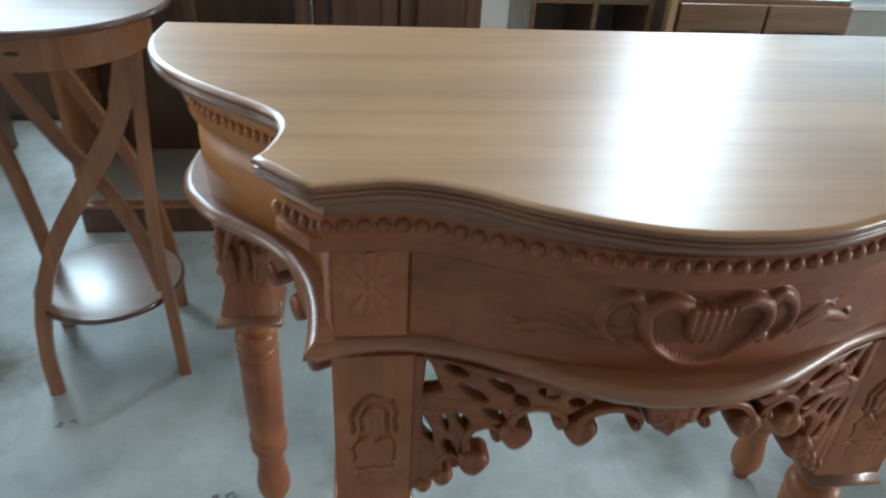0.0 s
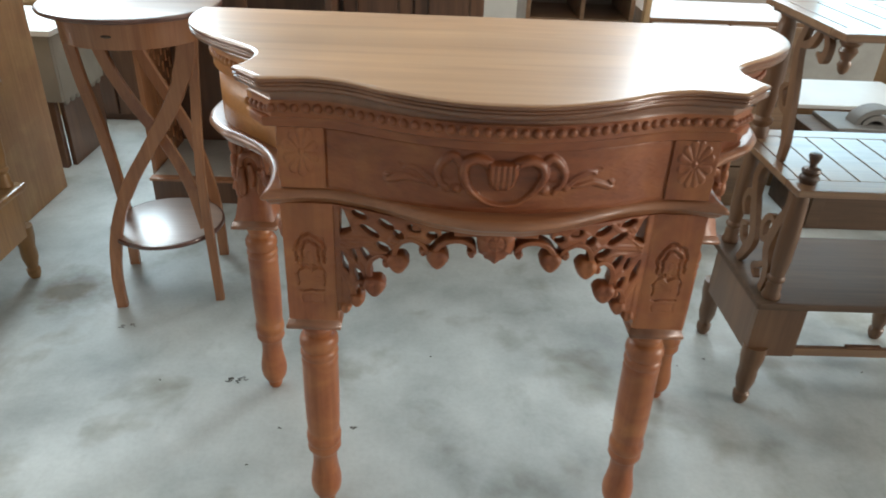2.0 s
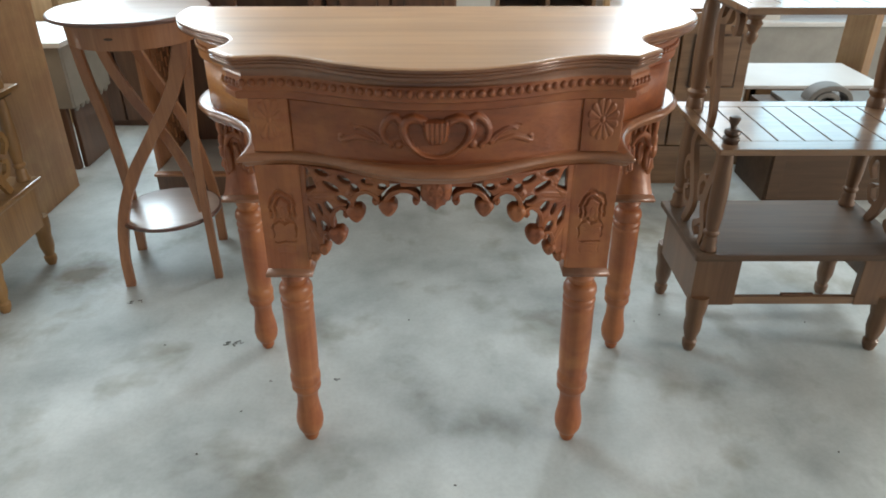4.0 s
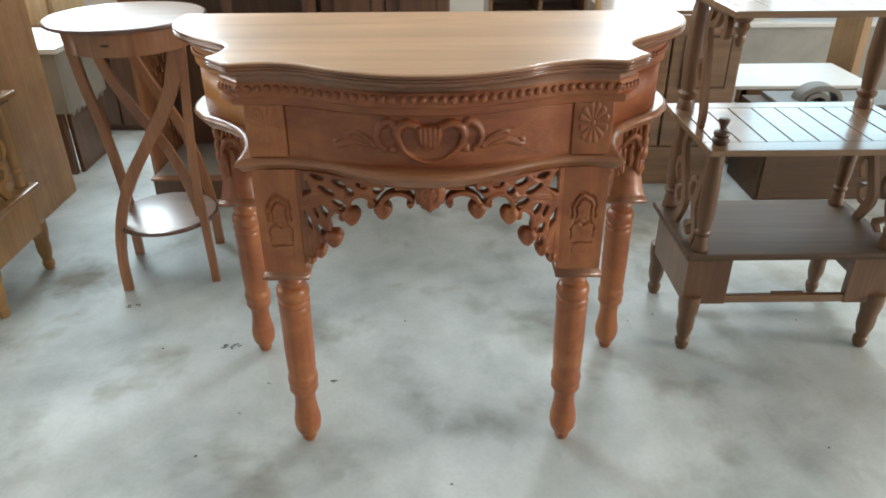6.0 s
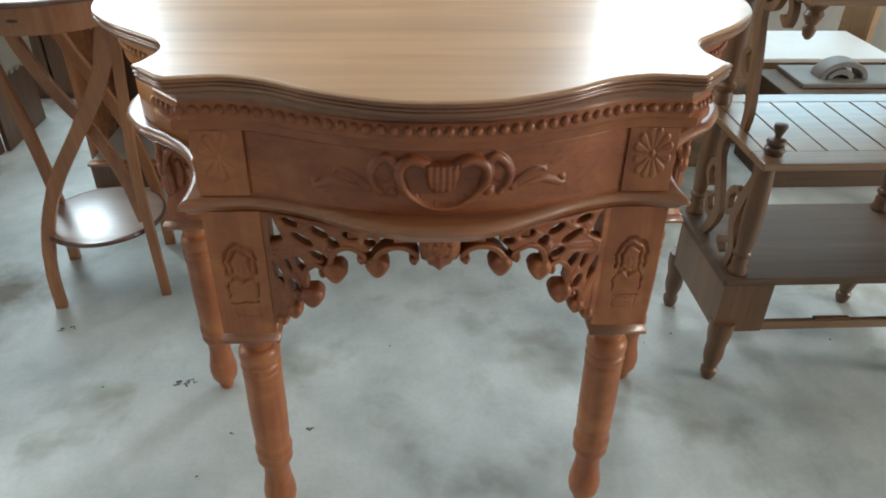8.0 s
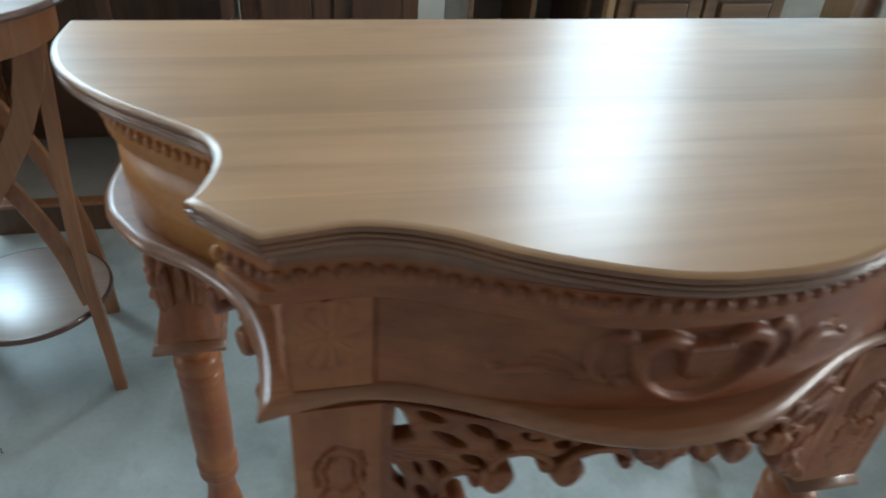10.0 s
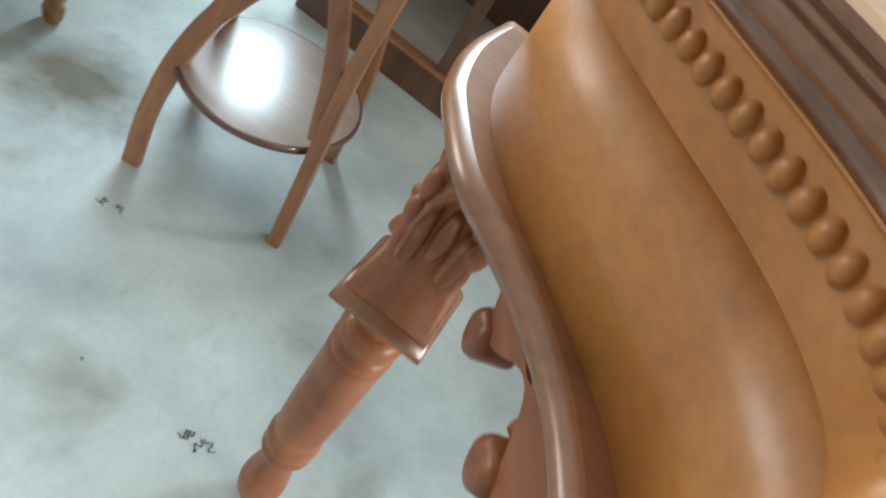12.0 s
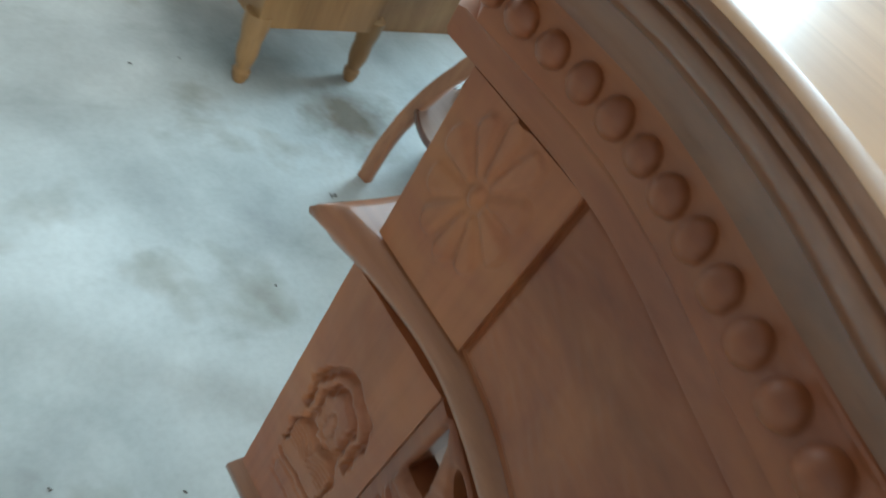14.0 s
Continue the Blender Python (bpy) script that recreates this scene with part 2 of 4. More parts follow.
def smooth_faces(bm, angle=35):
    for f in bm.faces:
        f.smooth = True
    for e in bm.edges:
        if len(e.link_faces) == 2 and e.calc_face_angle(0) > radians(angle):
            e.smooth = False
    return bm


def box(bm, x0, x1, y0, y1, z0, z1, bevel=0.0):
    r = bmesh.ops.create_cube(bm, size=1)
    bmesh.ops.transform(bm, verts=r["verts"], matrix=Matrix.LocRotScale(((x0 + x1) / 2, (y0 + y1) / 2, (z0 + z1) / 2), None, (x1 - x0, y1 - y0, z1 - z0)))
    if bevel:
        edges = list({e for v in r["verts"] for e in v.link_edges})
        bmesh.ops.bevel(bm, geom=edges, offset=bevel, segments=2, affect="EDGES", profile=0.6)
    return bm


def boxed(x0, x1, y0, y1, z0, z1, bevel=0.003):
    return box(bmesh.new(), x0, x1, y0, y1, z0, z1, bevel)


def lathe(profile, x=0.0, y=0.0, seg=28, angle=40):
    """A turned form from (radius, z) pairs, from the top down."""
    bm = bmesh.new()
    rings = []
    for r, z in profile:
        rings.append([bm.verts.new((x + r * math.cos(math.tau * k / seg), y + r * math.sin(math.tau * k / seg), z)) for k in range(seg)])
    for a, b in zip(rings, rings[1:]):
        for k in range(seg):
            bm.faces.new((a[k], a[(k + 1) % seg], b[(k + 1) % seg], b[k]))
    bm.faces.new(rings[0])
    bm.faces.new(rings[-1][::-1])
    bmesh.ops.recalc_face_normals(bm, faces=bm.faces)
    return smooth_faces(bm, angle)


def spline(pts, n=8, closed=False):
    """Catmull-Rom through points of any dimension."""
    p = [np.array(q, float) for q in pts]
    if len(p) == 2:
        return [p[0] + (p[1] - p[0]) * k / n for k in range(n + 1)]
    out = []
    for i in range(len(p) - 1):
        a, b = p[i], p[i + 1]
        ta = (b - p[i - 1]) / 2 if i > 0 else (b - a)
        tb = (p[i + 2] - a) / 2 if i + 2 < len(p) else (b - a)
        for k in range(n):
            t = k / n
            out.append((2 * t**3 - 3 * t**2 + 1) * a + (t**3 - 2 * t**2 + t) * ta + (3 * t**2 - 2 * t**3) * b + (t**3 - t**2) * tb)
    out.append(p[-1])
    return out


def runs(*pieces, n=7):
    """One smooth open line out of several smooth runs that meet in sharp corners."""
    out = []
    for piece in pieces:
        s = spline(piece, n if len(piece) > 2 else 4)
        out += s if not out else s[1:]
    return out


def mirrored(half):
    """The closed outline, counter-clockwise from above, of a right half that runs from back to front centre."""
    left = [np.array((-q[0], q[1])) for q in half]
    return left + half[::-1][1:]


def inset(line, d):
    """A closed counter-clockwise outline moved inwards by d, with mitred corners."""
    p = np.array(line)
    a, b = p - np.roll(p, 1, 0), np.roll(p, -1, 0) - p
    a, b = (v / np.linalg.norm(v, axis=1)[:, None] for v in (a, b))
    na, nb = np.stack([-a[:, 1], a[:, 0]], 1), np.stack([-b[:, 1], b[:, 0]], 1)
    m = na + nb
    m /= np.maximum((m * na).sum(1), 0.55)[:, None]
    q = p + d * m
    # points that a mitred corner has overtaken fall together with it
    sharp = np.where((na * nb).sum(1) < 0.9)[0]
    n = len(p)
    for c in sharp:
        for step, way in ((1, b[c]), (-1, -a[c])):
            for k in range(1, 12):
                i = (c + step * k) % n
                if (q[i] - q[c]) @ way > 0.0003:
                    break
                q[i] = q[c]
    return q


def moulded(line, profile, angle=30):
    """A slab whose edge follows an outline, with a moulded profile of (inset, z) pairs from top to bottom."""
    bm = bmesh.new()
    rings = [[bm.verts.new((q[0], q[1], z)) for q in inset(line, d)] for d, z in profile]
    n = len(line)
    for a, b in zip(rings, rings[1:]):
        for k in range(n):
            bm.faces.new((a[k], b[k], b[(k + 1) % n], a[(k + 1) % n]))
    smooth_faces(bm, angle)
    for ring in (rings[0], rings[-1]):
        for e in bm.faces.new(ring).edges:
            e.smooth = False
    bmesh.ops.remove_doubles(bm, verts=bm.verts, dist=1e-5)
    bmesh.ops.recalc_face_normals(bm, faces=bm.faces)
    return bm


def tube(bm, pts, radius, seg=8, squash=1.0):
    """A round bar along points; radius may be a list."""
    pts = [Vector(q) for q in pts]
    n = len(pts)
    rad = radius if isinstance(radius, (list, tuple)) else [radius] * n
    rad = [rad[min(len(rad) - 1, int(i * len(rad) / n))] if len(rad) != n else rad[i] for i in range(n)]
    rings, up = [], Vector((0, 1, 0))
    for i, q in enumerate(pts):
        d = (pts[min(i + 1, n - 1)] - pts[max(i - 1, 0)]).normalized()
        side = d.cross(up)
        side = side.normalized() if side.length > 1e-4 else d.orthogonal().normalized()
        over = side.cross(d).normalized()
        rings.append([bm.verts.new(q + rad[i] * (math.cos(math.tau * k / seg) * side + squash * math.sin(math.tau * k / seg) * over)) for k in range(seg)])
    for a, b in zip(rings, rings[1:]):
        for k in range(seg):
            bm.faces.new((a[k], a[(k + 1) % seg], b[(k + 1) % seg], b[k])).smooth = True
    bm.faces.new(rings[0][::-1])
    bm.faces.new(rings[-1])
    return bm


def plank(bm, pts, width, thick, across):
    """A flat bar of rectangular section along points; across: the direction of its width."""
    pts, w = [Vector(q) for q in pts], Vector(across).normalized()
    rings, n = [], len(pts)
    for i, q in enumerate(pts):
        d = (pts[min(i + 1, n - 1)] - pts[max(i - 1, 0)]).normalized()
        side = (w - d * w.dot(d)).normalized()
        over = d.cross(side)
        wd = width[min(len(width) - 1, int(i * len(width) / n))] if isinstance(width, (list, tuple)) else width
        th = thick[min(len(thick) - 1, int(i * len(thick) / n))] if isinstance(thick, (list, tuple)) else thick
        rings.append([bm.verts.new(q + side * sx * wd / 2 + over * sy * th / 2) for sx, sy in ((-1, -0.7), (-0.9, -1), (0.9, -1), (1, -0.7), (1, 0.7), (0.9, 1), (-0.9, 1), (-1, 0.7))])
    for a, b in zip(rings, rings[1:]):
        for k in range(8):
            bm.faces.new((a[k], a[(k + 1) % 8], b[(k + 1) % 8], b[k]))
    bm.faces.new(rings[0][::-1])
    bm.faces.new(rings[-1])
    bmesh.ops.recalc_face_normals(bm, faces=bm.faces)
    return smooth_faces(bm, 30)


def ball(bm, x, y, z, rx, ry, rz, seg=14, turn=0.0):
    r = bmesh.ops.create_uvsphere(bm, u_segments=seg, v_segments=max(6, seg // 2 + 2), radius=1)
    m = Matrix.LocRotScale((x, y, z), Euler((0, turn, 0)), (rx, ry, rz))
    bmesh.ops.transform(bm, verts=r["verts"], matrix=m)
    for v in r["verts"]:
        for f in v.link_faces:
            f.smooth = True
    return r["verts"]


def line_dist(x, z, pts):
    """The distance of grid points from a line of points, and how far along it (0 to 1) the nearest place is."""
    best, along = np.full(x.shape, 9.0), np.zeros(x.shape)
    n = len(pts) - 1
    for i, (p, q) in enumerate(zip(pts, pts[1:])):
        dx, dz = q[0] - p[0], q[1] - p[1]
        t = np.clip(((x - p[0]) * dx + (z - p[1]) * dz) / max(dx * dx + dz * dz, 1e-12), 0, 1)
        d = np.hypot(x - p[0] - t * dx, z - p[1] - t * dz)
        near = d < best
        best, along = np.where(near, d, best), np.where(near, (i + t) / n, along)
    return best, along


def inside(x, z, loop):
    """The distance of grid points from a closed outline, positive inside it."""
    d, _ = line_dist(x, z, list(loop) + [loop[0]])
    odd = np.zeros(x.shape, bool)
    for p, q in zip(loop, list(loop[1:]) + [loop[0]]):
        if p[1] != q[1]:
            odd ^= ((p[1] > z) != (q[1] > z)) & (x < (q[0] - p[0]) * (z - p[1]) / (q[1] - p[1]) + p[0])
    return np.where(odd, d, -d)


def ellipse(cx, cz, rx, rz, turn=0.0, n=20):
    ct, st = math.cos(radians(turn)), math.sin(radians(turn))
    return [(cx + rx * math.cos(a) * ct - rz * math.sin(a) * st, cz + rx * math.cos(a) * st + rz * math.sin(a) * ct) for a in np.linspace(0, math.tau, n + 1)[:-1]]


def ridge(d, r, h):
    """The rounded section of a carved cord."""
    return h * np.sqrt(np.clip(1 - (d / r) ** 2, 0, 1))


def relief(name, x0, x1, z0, z1, step, height, base, back, material, parent, shape=None, label=""):
    """A carved board: its face stands height(x, z) before the depth line base(x), its back lies behind it; shape(x, z) > 0 is wood."""
    nx, nz = max(2, round((x1 - x0) / step)), max(2, round((z1 - z0) / step))
    x, z = np.meshgrid(np.linspace(x0, x1, nx + 1), np.linspace(z0, z1, nz + 1))
    x, z = x.ravel(), z.ravel()
    k = np.arange(nz * (nx + 1)).reshape(nz, nx + 1)[:, :-1].ravel()
    quads = np.stack([k, k + 1, k + nx + 2, k + nx + 1], 1)
    if shape:
        quads = quads[shape(x[quads].mean(1), z[quads].mean(1)) > 0]
    ways = np.concatenate([quads[:, (i, (i + 1) % 4)] for i in range(4)])
    keys = np.sort(ways, 1)
    _, where, count = np.unique(keys[:, 0] * len(x) + keys[:, 1], return_inverse=True, return_counts=True)
    rim = ways[count[where.ravel()] == 1]
    if shape:
        edge, e = np.unique(rim), 2e-4
        for _ in range(3):
            f = shape(x[edge], z[edge])
            gx = (shape(x[edge] + e, z[edge]) - shape(x[edge] - e, z[edge])) / (2 * e)
            gz = (shape(x[edge], z[edge] + e) - shape(x[edge], z[edge] - e)) / (2 * e)
            g = np.maximum(gx * gx + gz * gz, 0.25)
            x[edge] -= np.clip(f * gx / g, -step, step)
            z[edge] -= np.clip(f * gz / g, -step, step)
    used, quads_new = np.unique(quads, return_inverse=True)
    quads_new = quads_new.reshape(-1, 4)
    ux, uz = x[used], z[used]
    uy = np.array([base(v) for v in ux])
    n = len(used)
    front = np.stack([ux, uy - height(ux, uz), uz], 1)
    behind = np.stack([ux, uy + back, uz], 1)
    rims = np.searchsorted(used, rim)
    verts = np.concatenate([front, behind, front, behind])
    faces = quads_new.tolist() + (quads_new[:, ::-1] + n).tolist()
    faces += [(b + 2 * n, a + 2 * n, a + 3 * n, b + 3 * n) for a, b in rims.tolist()]
    me = bpy.data.meshes.new(name)
    me.from_pydata(verts.tolist(), [], faces)
    bm = bmesh.new()
    bm.from_mesh(me)
    bpy.data.meshes.remove(me)
    bmesh.ops.delete(bm, geom=[v for v in bm.verts if not v.link_faces], context="VERTS")
    for f in bm.faces:
        f.smooth = True
    me = bpy.data.meshes.new(name)
    bm.to_mesh(me)
    bm.free()
    me.materials.append(material)
    ob = new(name, me)
    ob.parent = parent
    if label:
        ob["label"] = label
    return ob


# ---- the workshop ----
tagged(part("floor", boxed(-5, 8, -4.6, 2.55, -0.12, 0, 0), CONCRETE), "pale grey polished concrete floor with cloudy stains and painted-in shade", "floor", kind="structure")
tagged(part("ground", boxed(-150, 150, -150, 150, -0.30, -0.14, 0), EARTH), "dry pale earth ground outside the workshop", "ground", kind="structure")


def wall_with_bays(y0, y1, bays):
    """A back wall built of piers, low sills and lintels round its open bays (x0, x1, sill, head)."""
    bm = bmesh.new()
    x = -5.0
    for x0, x1, sill, top in bays:
        box(bm, x, x0, y0, y1, -0.12, 3.6)
        box(bm, x0, x1, y0, y1, top, 3.6)
        x = x1
    box(bm, x, 8.0, y0, y1, -0.12, 3.6)
    return bm


tagged(part("wall_north", wall_with_bays(2.55, 2.75, [(-2.82, -1.18, 0.34, 3.2), (0.91, 1.58, 0.34, 2.97), (1.72, 2.6, 0.34, 1.5)]), WALL_PAINT), "cream rendered workshop wall with open bays over low sills", "wall", kind="structure")
# unseen walls; their gate and openings are added for the fill lamps
tagged(part("wall_south", wall_with_bays(-4.8, -4.6, [(-2.6, 1.4, 0.0, 3.05)]), PLASTER), "plastered wall, unseen, with a gate added for fill light", "wall", kind="structure")
bm = bmesh.new()
for y0, y1, z0, z1 in ((-4.8, 0.33, -0.12, 3.6), (1.67, 2.75, -0.12, 3.6), (0.33, 1.67, -0.12, 1.1), (0.33, 1.67, 2.7, 3.6)):
    box(bm, -5.2, -5.0, y0, y1, z0, z1)
tagged(part("wall_west", bm, PLASTER), "plastered side wall, unseen, with one opening added for light", "wall", kind="structure")
bm = bmesh.new()
for y0, y1, z0, z1 in ((-4.8, -2.87, -0.12, 3.6), (-0.43, 2.75, -0.12, 3.6), (-2.87, -0.43, -0.12, 0.98), (-2.87, -0.43, 2.42, 3.6)):
    box(bm, 8.0, 8.2, y0, y1, z0, z1)
tagged(part("wall_east", bm, PLASTER), "plastered side wall, unseen, with a broad opening added for light", "wall", kind="structure")
# unseen roof; its opening and white sheet are added for the fill lamp
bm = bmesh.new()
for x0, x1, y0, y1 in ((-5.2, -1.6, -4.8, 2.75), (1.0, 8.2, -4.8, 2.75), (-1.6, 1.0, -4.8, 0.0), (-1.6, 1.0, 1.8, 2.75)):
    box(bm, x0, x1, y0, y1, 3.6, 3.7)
tagged(part("ceiling", bm, ROOF), "plain pale roof sheeting overhead, unseen, cut for an added lamp", "ceiling", kind="structure")
tagged(part("added_roof_sheet", boxed(-1.62, 1.02, -0.02, 1.82, 3.705, 3.72, 0), WHITE), "plain white sheet, unseen, over the added roof opening", "roof light", kind="structure")
for x0, x1 in ((-2.82, -1.18), (0.91, 1.574), (1.577, 2.6)):
    tagged(part("window_sill", boxed(x0, x1, 2.50, 2.77, 0.375, 0.40, 0.006), WHITE), "white painted plaster sill of an open bay", "sill", kind="structure")

for x0, x1 in ((-2.82, -1.18), (0.91, 1.574), (1.577, 2.6)):
    tagged(part("bay_wall", boxed(x0, x1, 2.546, 2.747, -0.12, 0.374, 0), GREY_WALL), "low grey rendered wall under an open bay", "wall", kind="structure")

# ---- the carved console table ----
TOP_HALF = runs([(0.524, 0.392), (0.527, 0.33), (0.516, 0.276), (0.495, 0.231), (0.456, 0.182), (0.41, 0.14), (0.376, 0.109), (0.361, 0.083), (0.359, 0.055), (0.367, 0.022), (0.375, 0.006)],
                [(0.375, 0.006), (0.325, -0.046)],
                [(0.325, -0.046), (0.295, -0.041), (0.262, -0.037), (0.230, -0.043), (0.197, -0.057), (0.16, -0.080), (0.118, -0.100), (0.07, -0.117), (0.03, -0.124), (0.0, -0.125)])
LEDGE_HALF = runs([(0.508, 0.392), (0.512, 0.33), (0.503, 0.279), (0.487, 0.247), (0.462, 0.211), (0.436, 0.190), (0.404, 0.162), (0.373, 0.124), (0.353, 0.083), (0.343, 0.046), (0.339, 0.005), (0.341, -0.040)],
                  [(0.341, -0.040), (0.296, -0.030), (0.247, -0.028), (0.192, -0.044), (0.139, -0.071), (0.087, -0.097), (0.036, -0.112), (0.0, -0.114)])
BODY_HALF = runs([(0.482, 0.385), (0.482, 0.32), (0.470, 0.27), (0.442, 0.225), (0.405, 0.187), (0.365, 0.148), (0.338, 0.112), (0.324, 0.075), (0.321, 0.045), (0.322, 0.012)],
                 [(0.322, 0.012), (0.313, -0.018)],
                 [(0.313, -0.018), (0.250, -0.018)],
                 [(0.250, -0.018), (0.215, -0.027), (0.18, -0.042), (0.14, -0.057), (0.10, -0.069), (0.05, -0.078), (0.0, -0.080)])
TOP_LINE, LEDGE_LINE, BODY_LINE = mirrored(TOP_HALF), mirrored(LEDGE_HALF), mirrored(BODY_HALF)
FRONT_X = np.array([q[0] for q in BODY_HALF[::-1]])
FRONT_Y = np.array([q[1] for q in BODY_HALF[::-1]])


def front_y(x):
    """The depth of the drawer front at x."""
    return float(np.interp(abs(x), FRONT_X[:47], FRONT_Y[:47]))


def apron_y(x):
    """The depth of the pierced carving's face at x."""
    return front_y(x) - 0.004


table = thing("console_table", 0, 0, 0, "carved brown hardwood console table with a shaped top on turned legs", "table")
part("tabletop", moulded(TOP_LINE, [(0.006, 0.850), (0.0025, 0.8492), (0.0008, 0.8475)]), TOP_WOOD, table, "pale streaky varnished top")
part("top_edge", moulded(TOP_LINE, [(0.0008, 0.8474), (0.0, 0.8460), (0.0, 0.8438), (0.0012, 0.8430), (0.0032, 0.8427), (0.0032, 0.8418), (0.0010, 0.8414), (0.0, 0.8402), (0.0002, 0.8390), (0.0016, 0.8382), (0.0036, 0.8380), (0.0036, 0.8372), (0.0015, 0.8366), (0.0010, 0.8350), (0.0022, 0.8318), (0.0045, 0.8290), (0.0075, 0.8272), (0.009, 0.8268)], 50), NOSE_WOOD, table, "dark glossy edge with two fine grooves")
# the cornice sweeps in from the top's edge to the beaded band
BAND_HALF = runs([(0.492, 0.388), (0.492, 0.325), (0.480, 0.272), (0.452, 0.222), (0.414, 0.182), (0.372, 0.142), (0.346, 0.108), (0.334, 0.075), (0.339, 0.043), (0.358, 0.012)],
                 [(0.358, 0.012), (0.317, -0.0290)],
                 [(0.317, -0.0290), (0.255, -0.0275), (0.215, -0.038), (0.18, -0.054), (0.14, -0.071), (0.10, -0.085), (0.05, -0.096), (0.0, -0.099)])
# the plain fascia under the beads keeps its full width down to the drawer
FASCIA_HALF = runs([(0.492, 0.388), (0.492, 0.325), (0.480, 0.272), (0.452, 0.222), (0.414, 0.182), (0.372, 0.142), (0.346, 0.108), (0.334, 0.075), (0.340, 0.043), (0.361, 0.012)],
                   [(0.361, 0.012), (0.331, -0.0250)],
                   [(0.331, -0.0250), (0.255, -0.0245), (0.215, -0.034), (0.18, -0.049), (0.14, -0.065), (0.10, -0.078), (0.05, -0.0885), (0.0, -0.091)])


def sweep(lines, angle=30, keep=None):
    """A skin through closed outlines (line, z) that share their point count."""
    bm = bmesh.new()
    rings = [[bm.verts.new((q[0], q[1], z)) for q in line] for line, z in lines]
    n = len(rings[0])
    for a, b in zip(rings, rings[1:]):
        for k in range(n):
            bm.faces.new((a[k], b[k], b[(k + 1) % n], a[(k + 1) % n]))
    bm.faces.new(rings[0])
    bm.faces.new(rings[-1])
    bmesh.ops.recalc_face_normals(bm, faces=bm.faces)
    if keep:
        bmesh.ops.delete(bm, geom=[f for f in bm.faces if not keep(f.calc_center_median())], context="FACES")
    return smooth_faces(bm, angle)


def evenly(line, n):
    """n points at even steps along an open line."""
    p = np.array(line)
    s = np.r_[0, np.cumsum(np.linalg.norm(np.diff(p, axis=0), axis=1))]
    return [np.array([np.interp(t, s, p[:, k]) for k in range(p.shape[1])]) for t in np.linspace(0, s[-1], n)]


def corner_runs(half, c1, c2, n=(40, 6, 36)):
    """A half outline, cut at its two corners and set to fixed counts."""
    i = min(range(len(half)), key=lambda k: np.hypot(*(half[k] - np.array(c1))))
    j = min(range(len(half)), key=lambda k: np.hypot(*(half[k] - np.array(c2))))
    a, b, c = evenly(half[: i + 1], n[0]), evenly(half[i : j + 1], n[1]), evenly(half[j:], n[2])
    return a + b[1:] + c[1:]


top_r = mirrored(corner_runs(TOP_HALF, (0.375, 0.006), (0.325, -0.046)))
band_r = mirrored(corner_runs(BAND_HALF, (0.358, 0.012), (0.317, -0.0290)))
fascia_r = mirrored(corner_runs(FASCIA_HALF, (0.361, 0.012), (0.331, -0.0250)))
body_r = mirrored(corner_runs(BODY_HALF, (0.322, 0.012), (0.313, -0.018)))


def between(a, b, t):
    return [p * (1 - t) + q * t for p, q in zip(a, b)]


def outward(d):
    """The band's outline moved a fixed way out of the body."""
    return [p + (p - q) / np.linalg.norm(p - q) * d for p, q in zip(band_r, body_r)]


under = [np.array(q) for q in inset(top_r, 0.009)]
COVE = [(under, 0.8272), (between(under, band_r, 0.25), 0.8275), (between(under, band_r, 0.55), 0.8272), (between(under, band_r, 0.80), 0.8262), (between(under, band_r, 0.97), 0.8243), (between(band_r, body_r, 0.06), 0.8218), (between(band_r, body_r, 0.09), 0.8190), (between(band_r, body_r, 0.05), 0.8165), (between(under, band_r, 0.97), 0.8150)]
CORNICE = [(between(under, band_r, 0.97), 0.8150), (between(under, band_r, 0.91), 0.8146), (between(under, band_r, 0.90), 0.8136), (between(under, band_r, 0.96), 0.8129), (band_r, 0.8122), (between(band_r, body_r, 0.02), 0.8110), (outward(0.0001), 0.8085), (outward(0.0004), 0.8045), (outward(0.0004), 0.8000), (outward(0.0002), 0.7960), (outward(0.0001), 0.7930), (band_r, 0.7908), (between(band_r, fascia_r, 0.6), 0.7895), (fascia_r, 0.7872), (fascia_r, 0.7778), (between(fascia_r, body_r, 0.08), 0.7758), (between(fascia_r, body_r, 0.35), 0.7748), (body_r, 0.7738)]
# the hollow's shade is put into its darker wood colour
part("cove", sweep(COVE, 40), NOSE_WOOD, table, "glossy hollow under the top's edge, darkened in colour for shade")
part("cornice", sweep(CORNICE, 40, lambda q: abs(q.x) < 0.317 or q.y < 0.004 - 0.2 * (abs(q.x) - 0.35)), CARVED, table)
# only the left side takes the golden lit colour, the right stays brown
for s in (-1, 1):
    part("side_cornice", sweep(CORNICE, 40, lambda q: s * q.x >= 0.317 and q.y >= 0.004 - 0.2 * (abs(q.x) - 0.35)), CARVED if s > 0 else LIT_SIDE_WOOD, table, "" if s > 0 else "moulded side of the cornice, golden light put into its colour")
part("frieze", moulded(BODY_LINE, [(0.0, 0.780), (0.0, 0.679)], 25), CARVED, table)
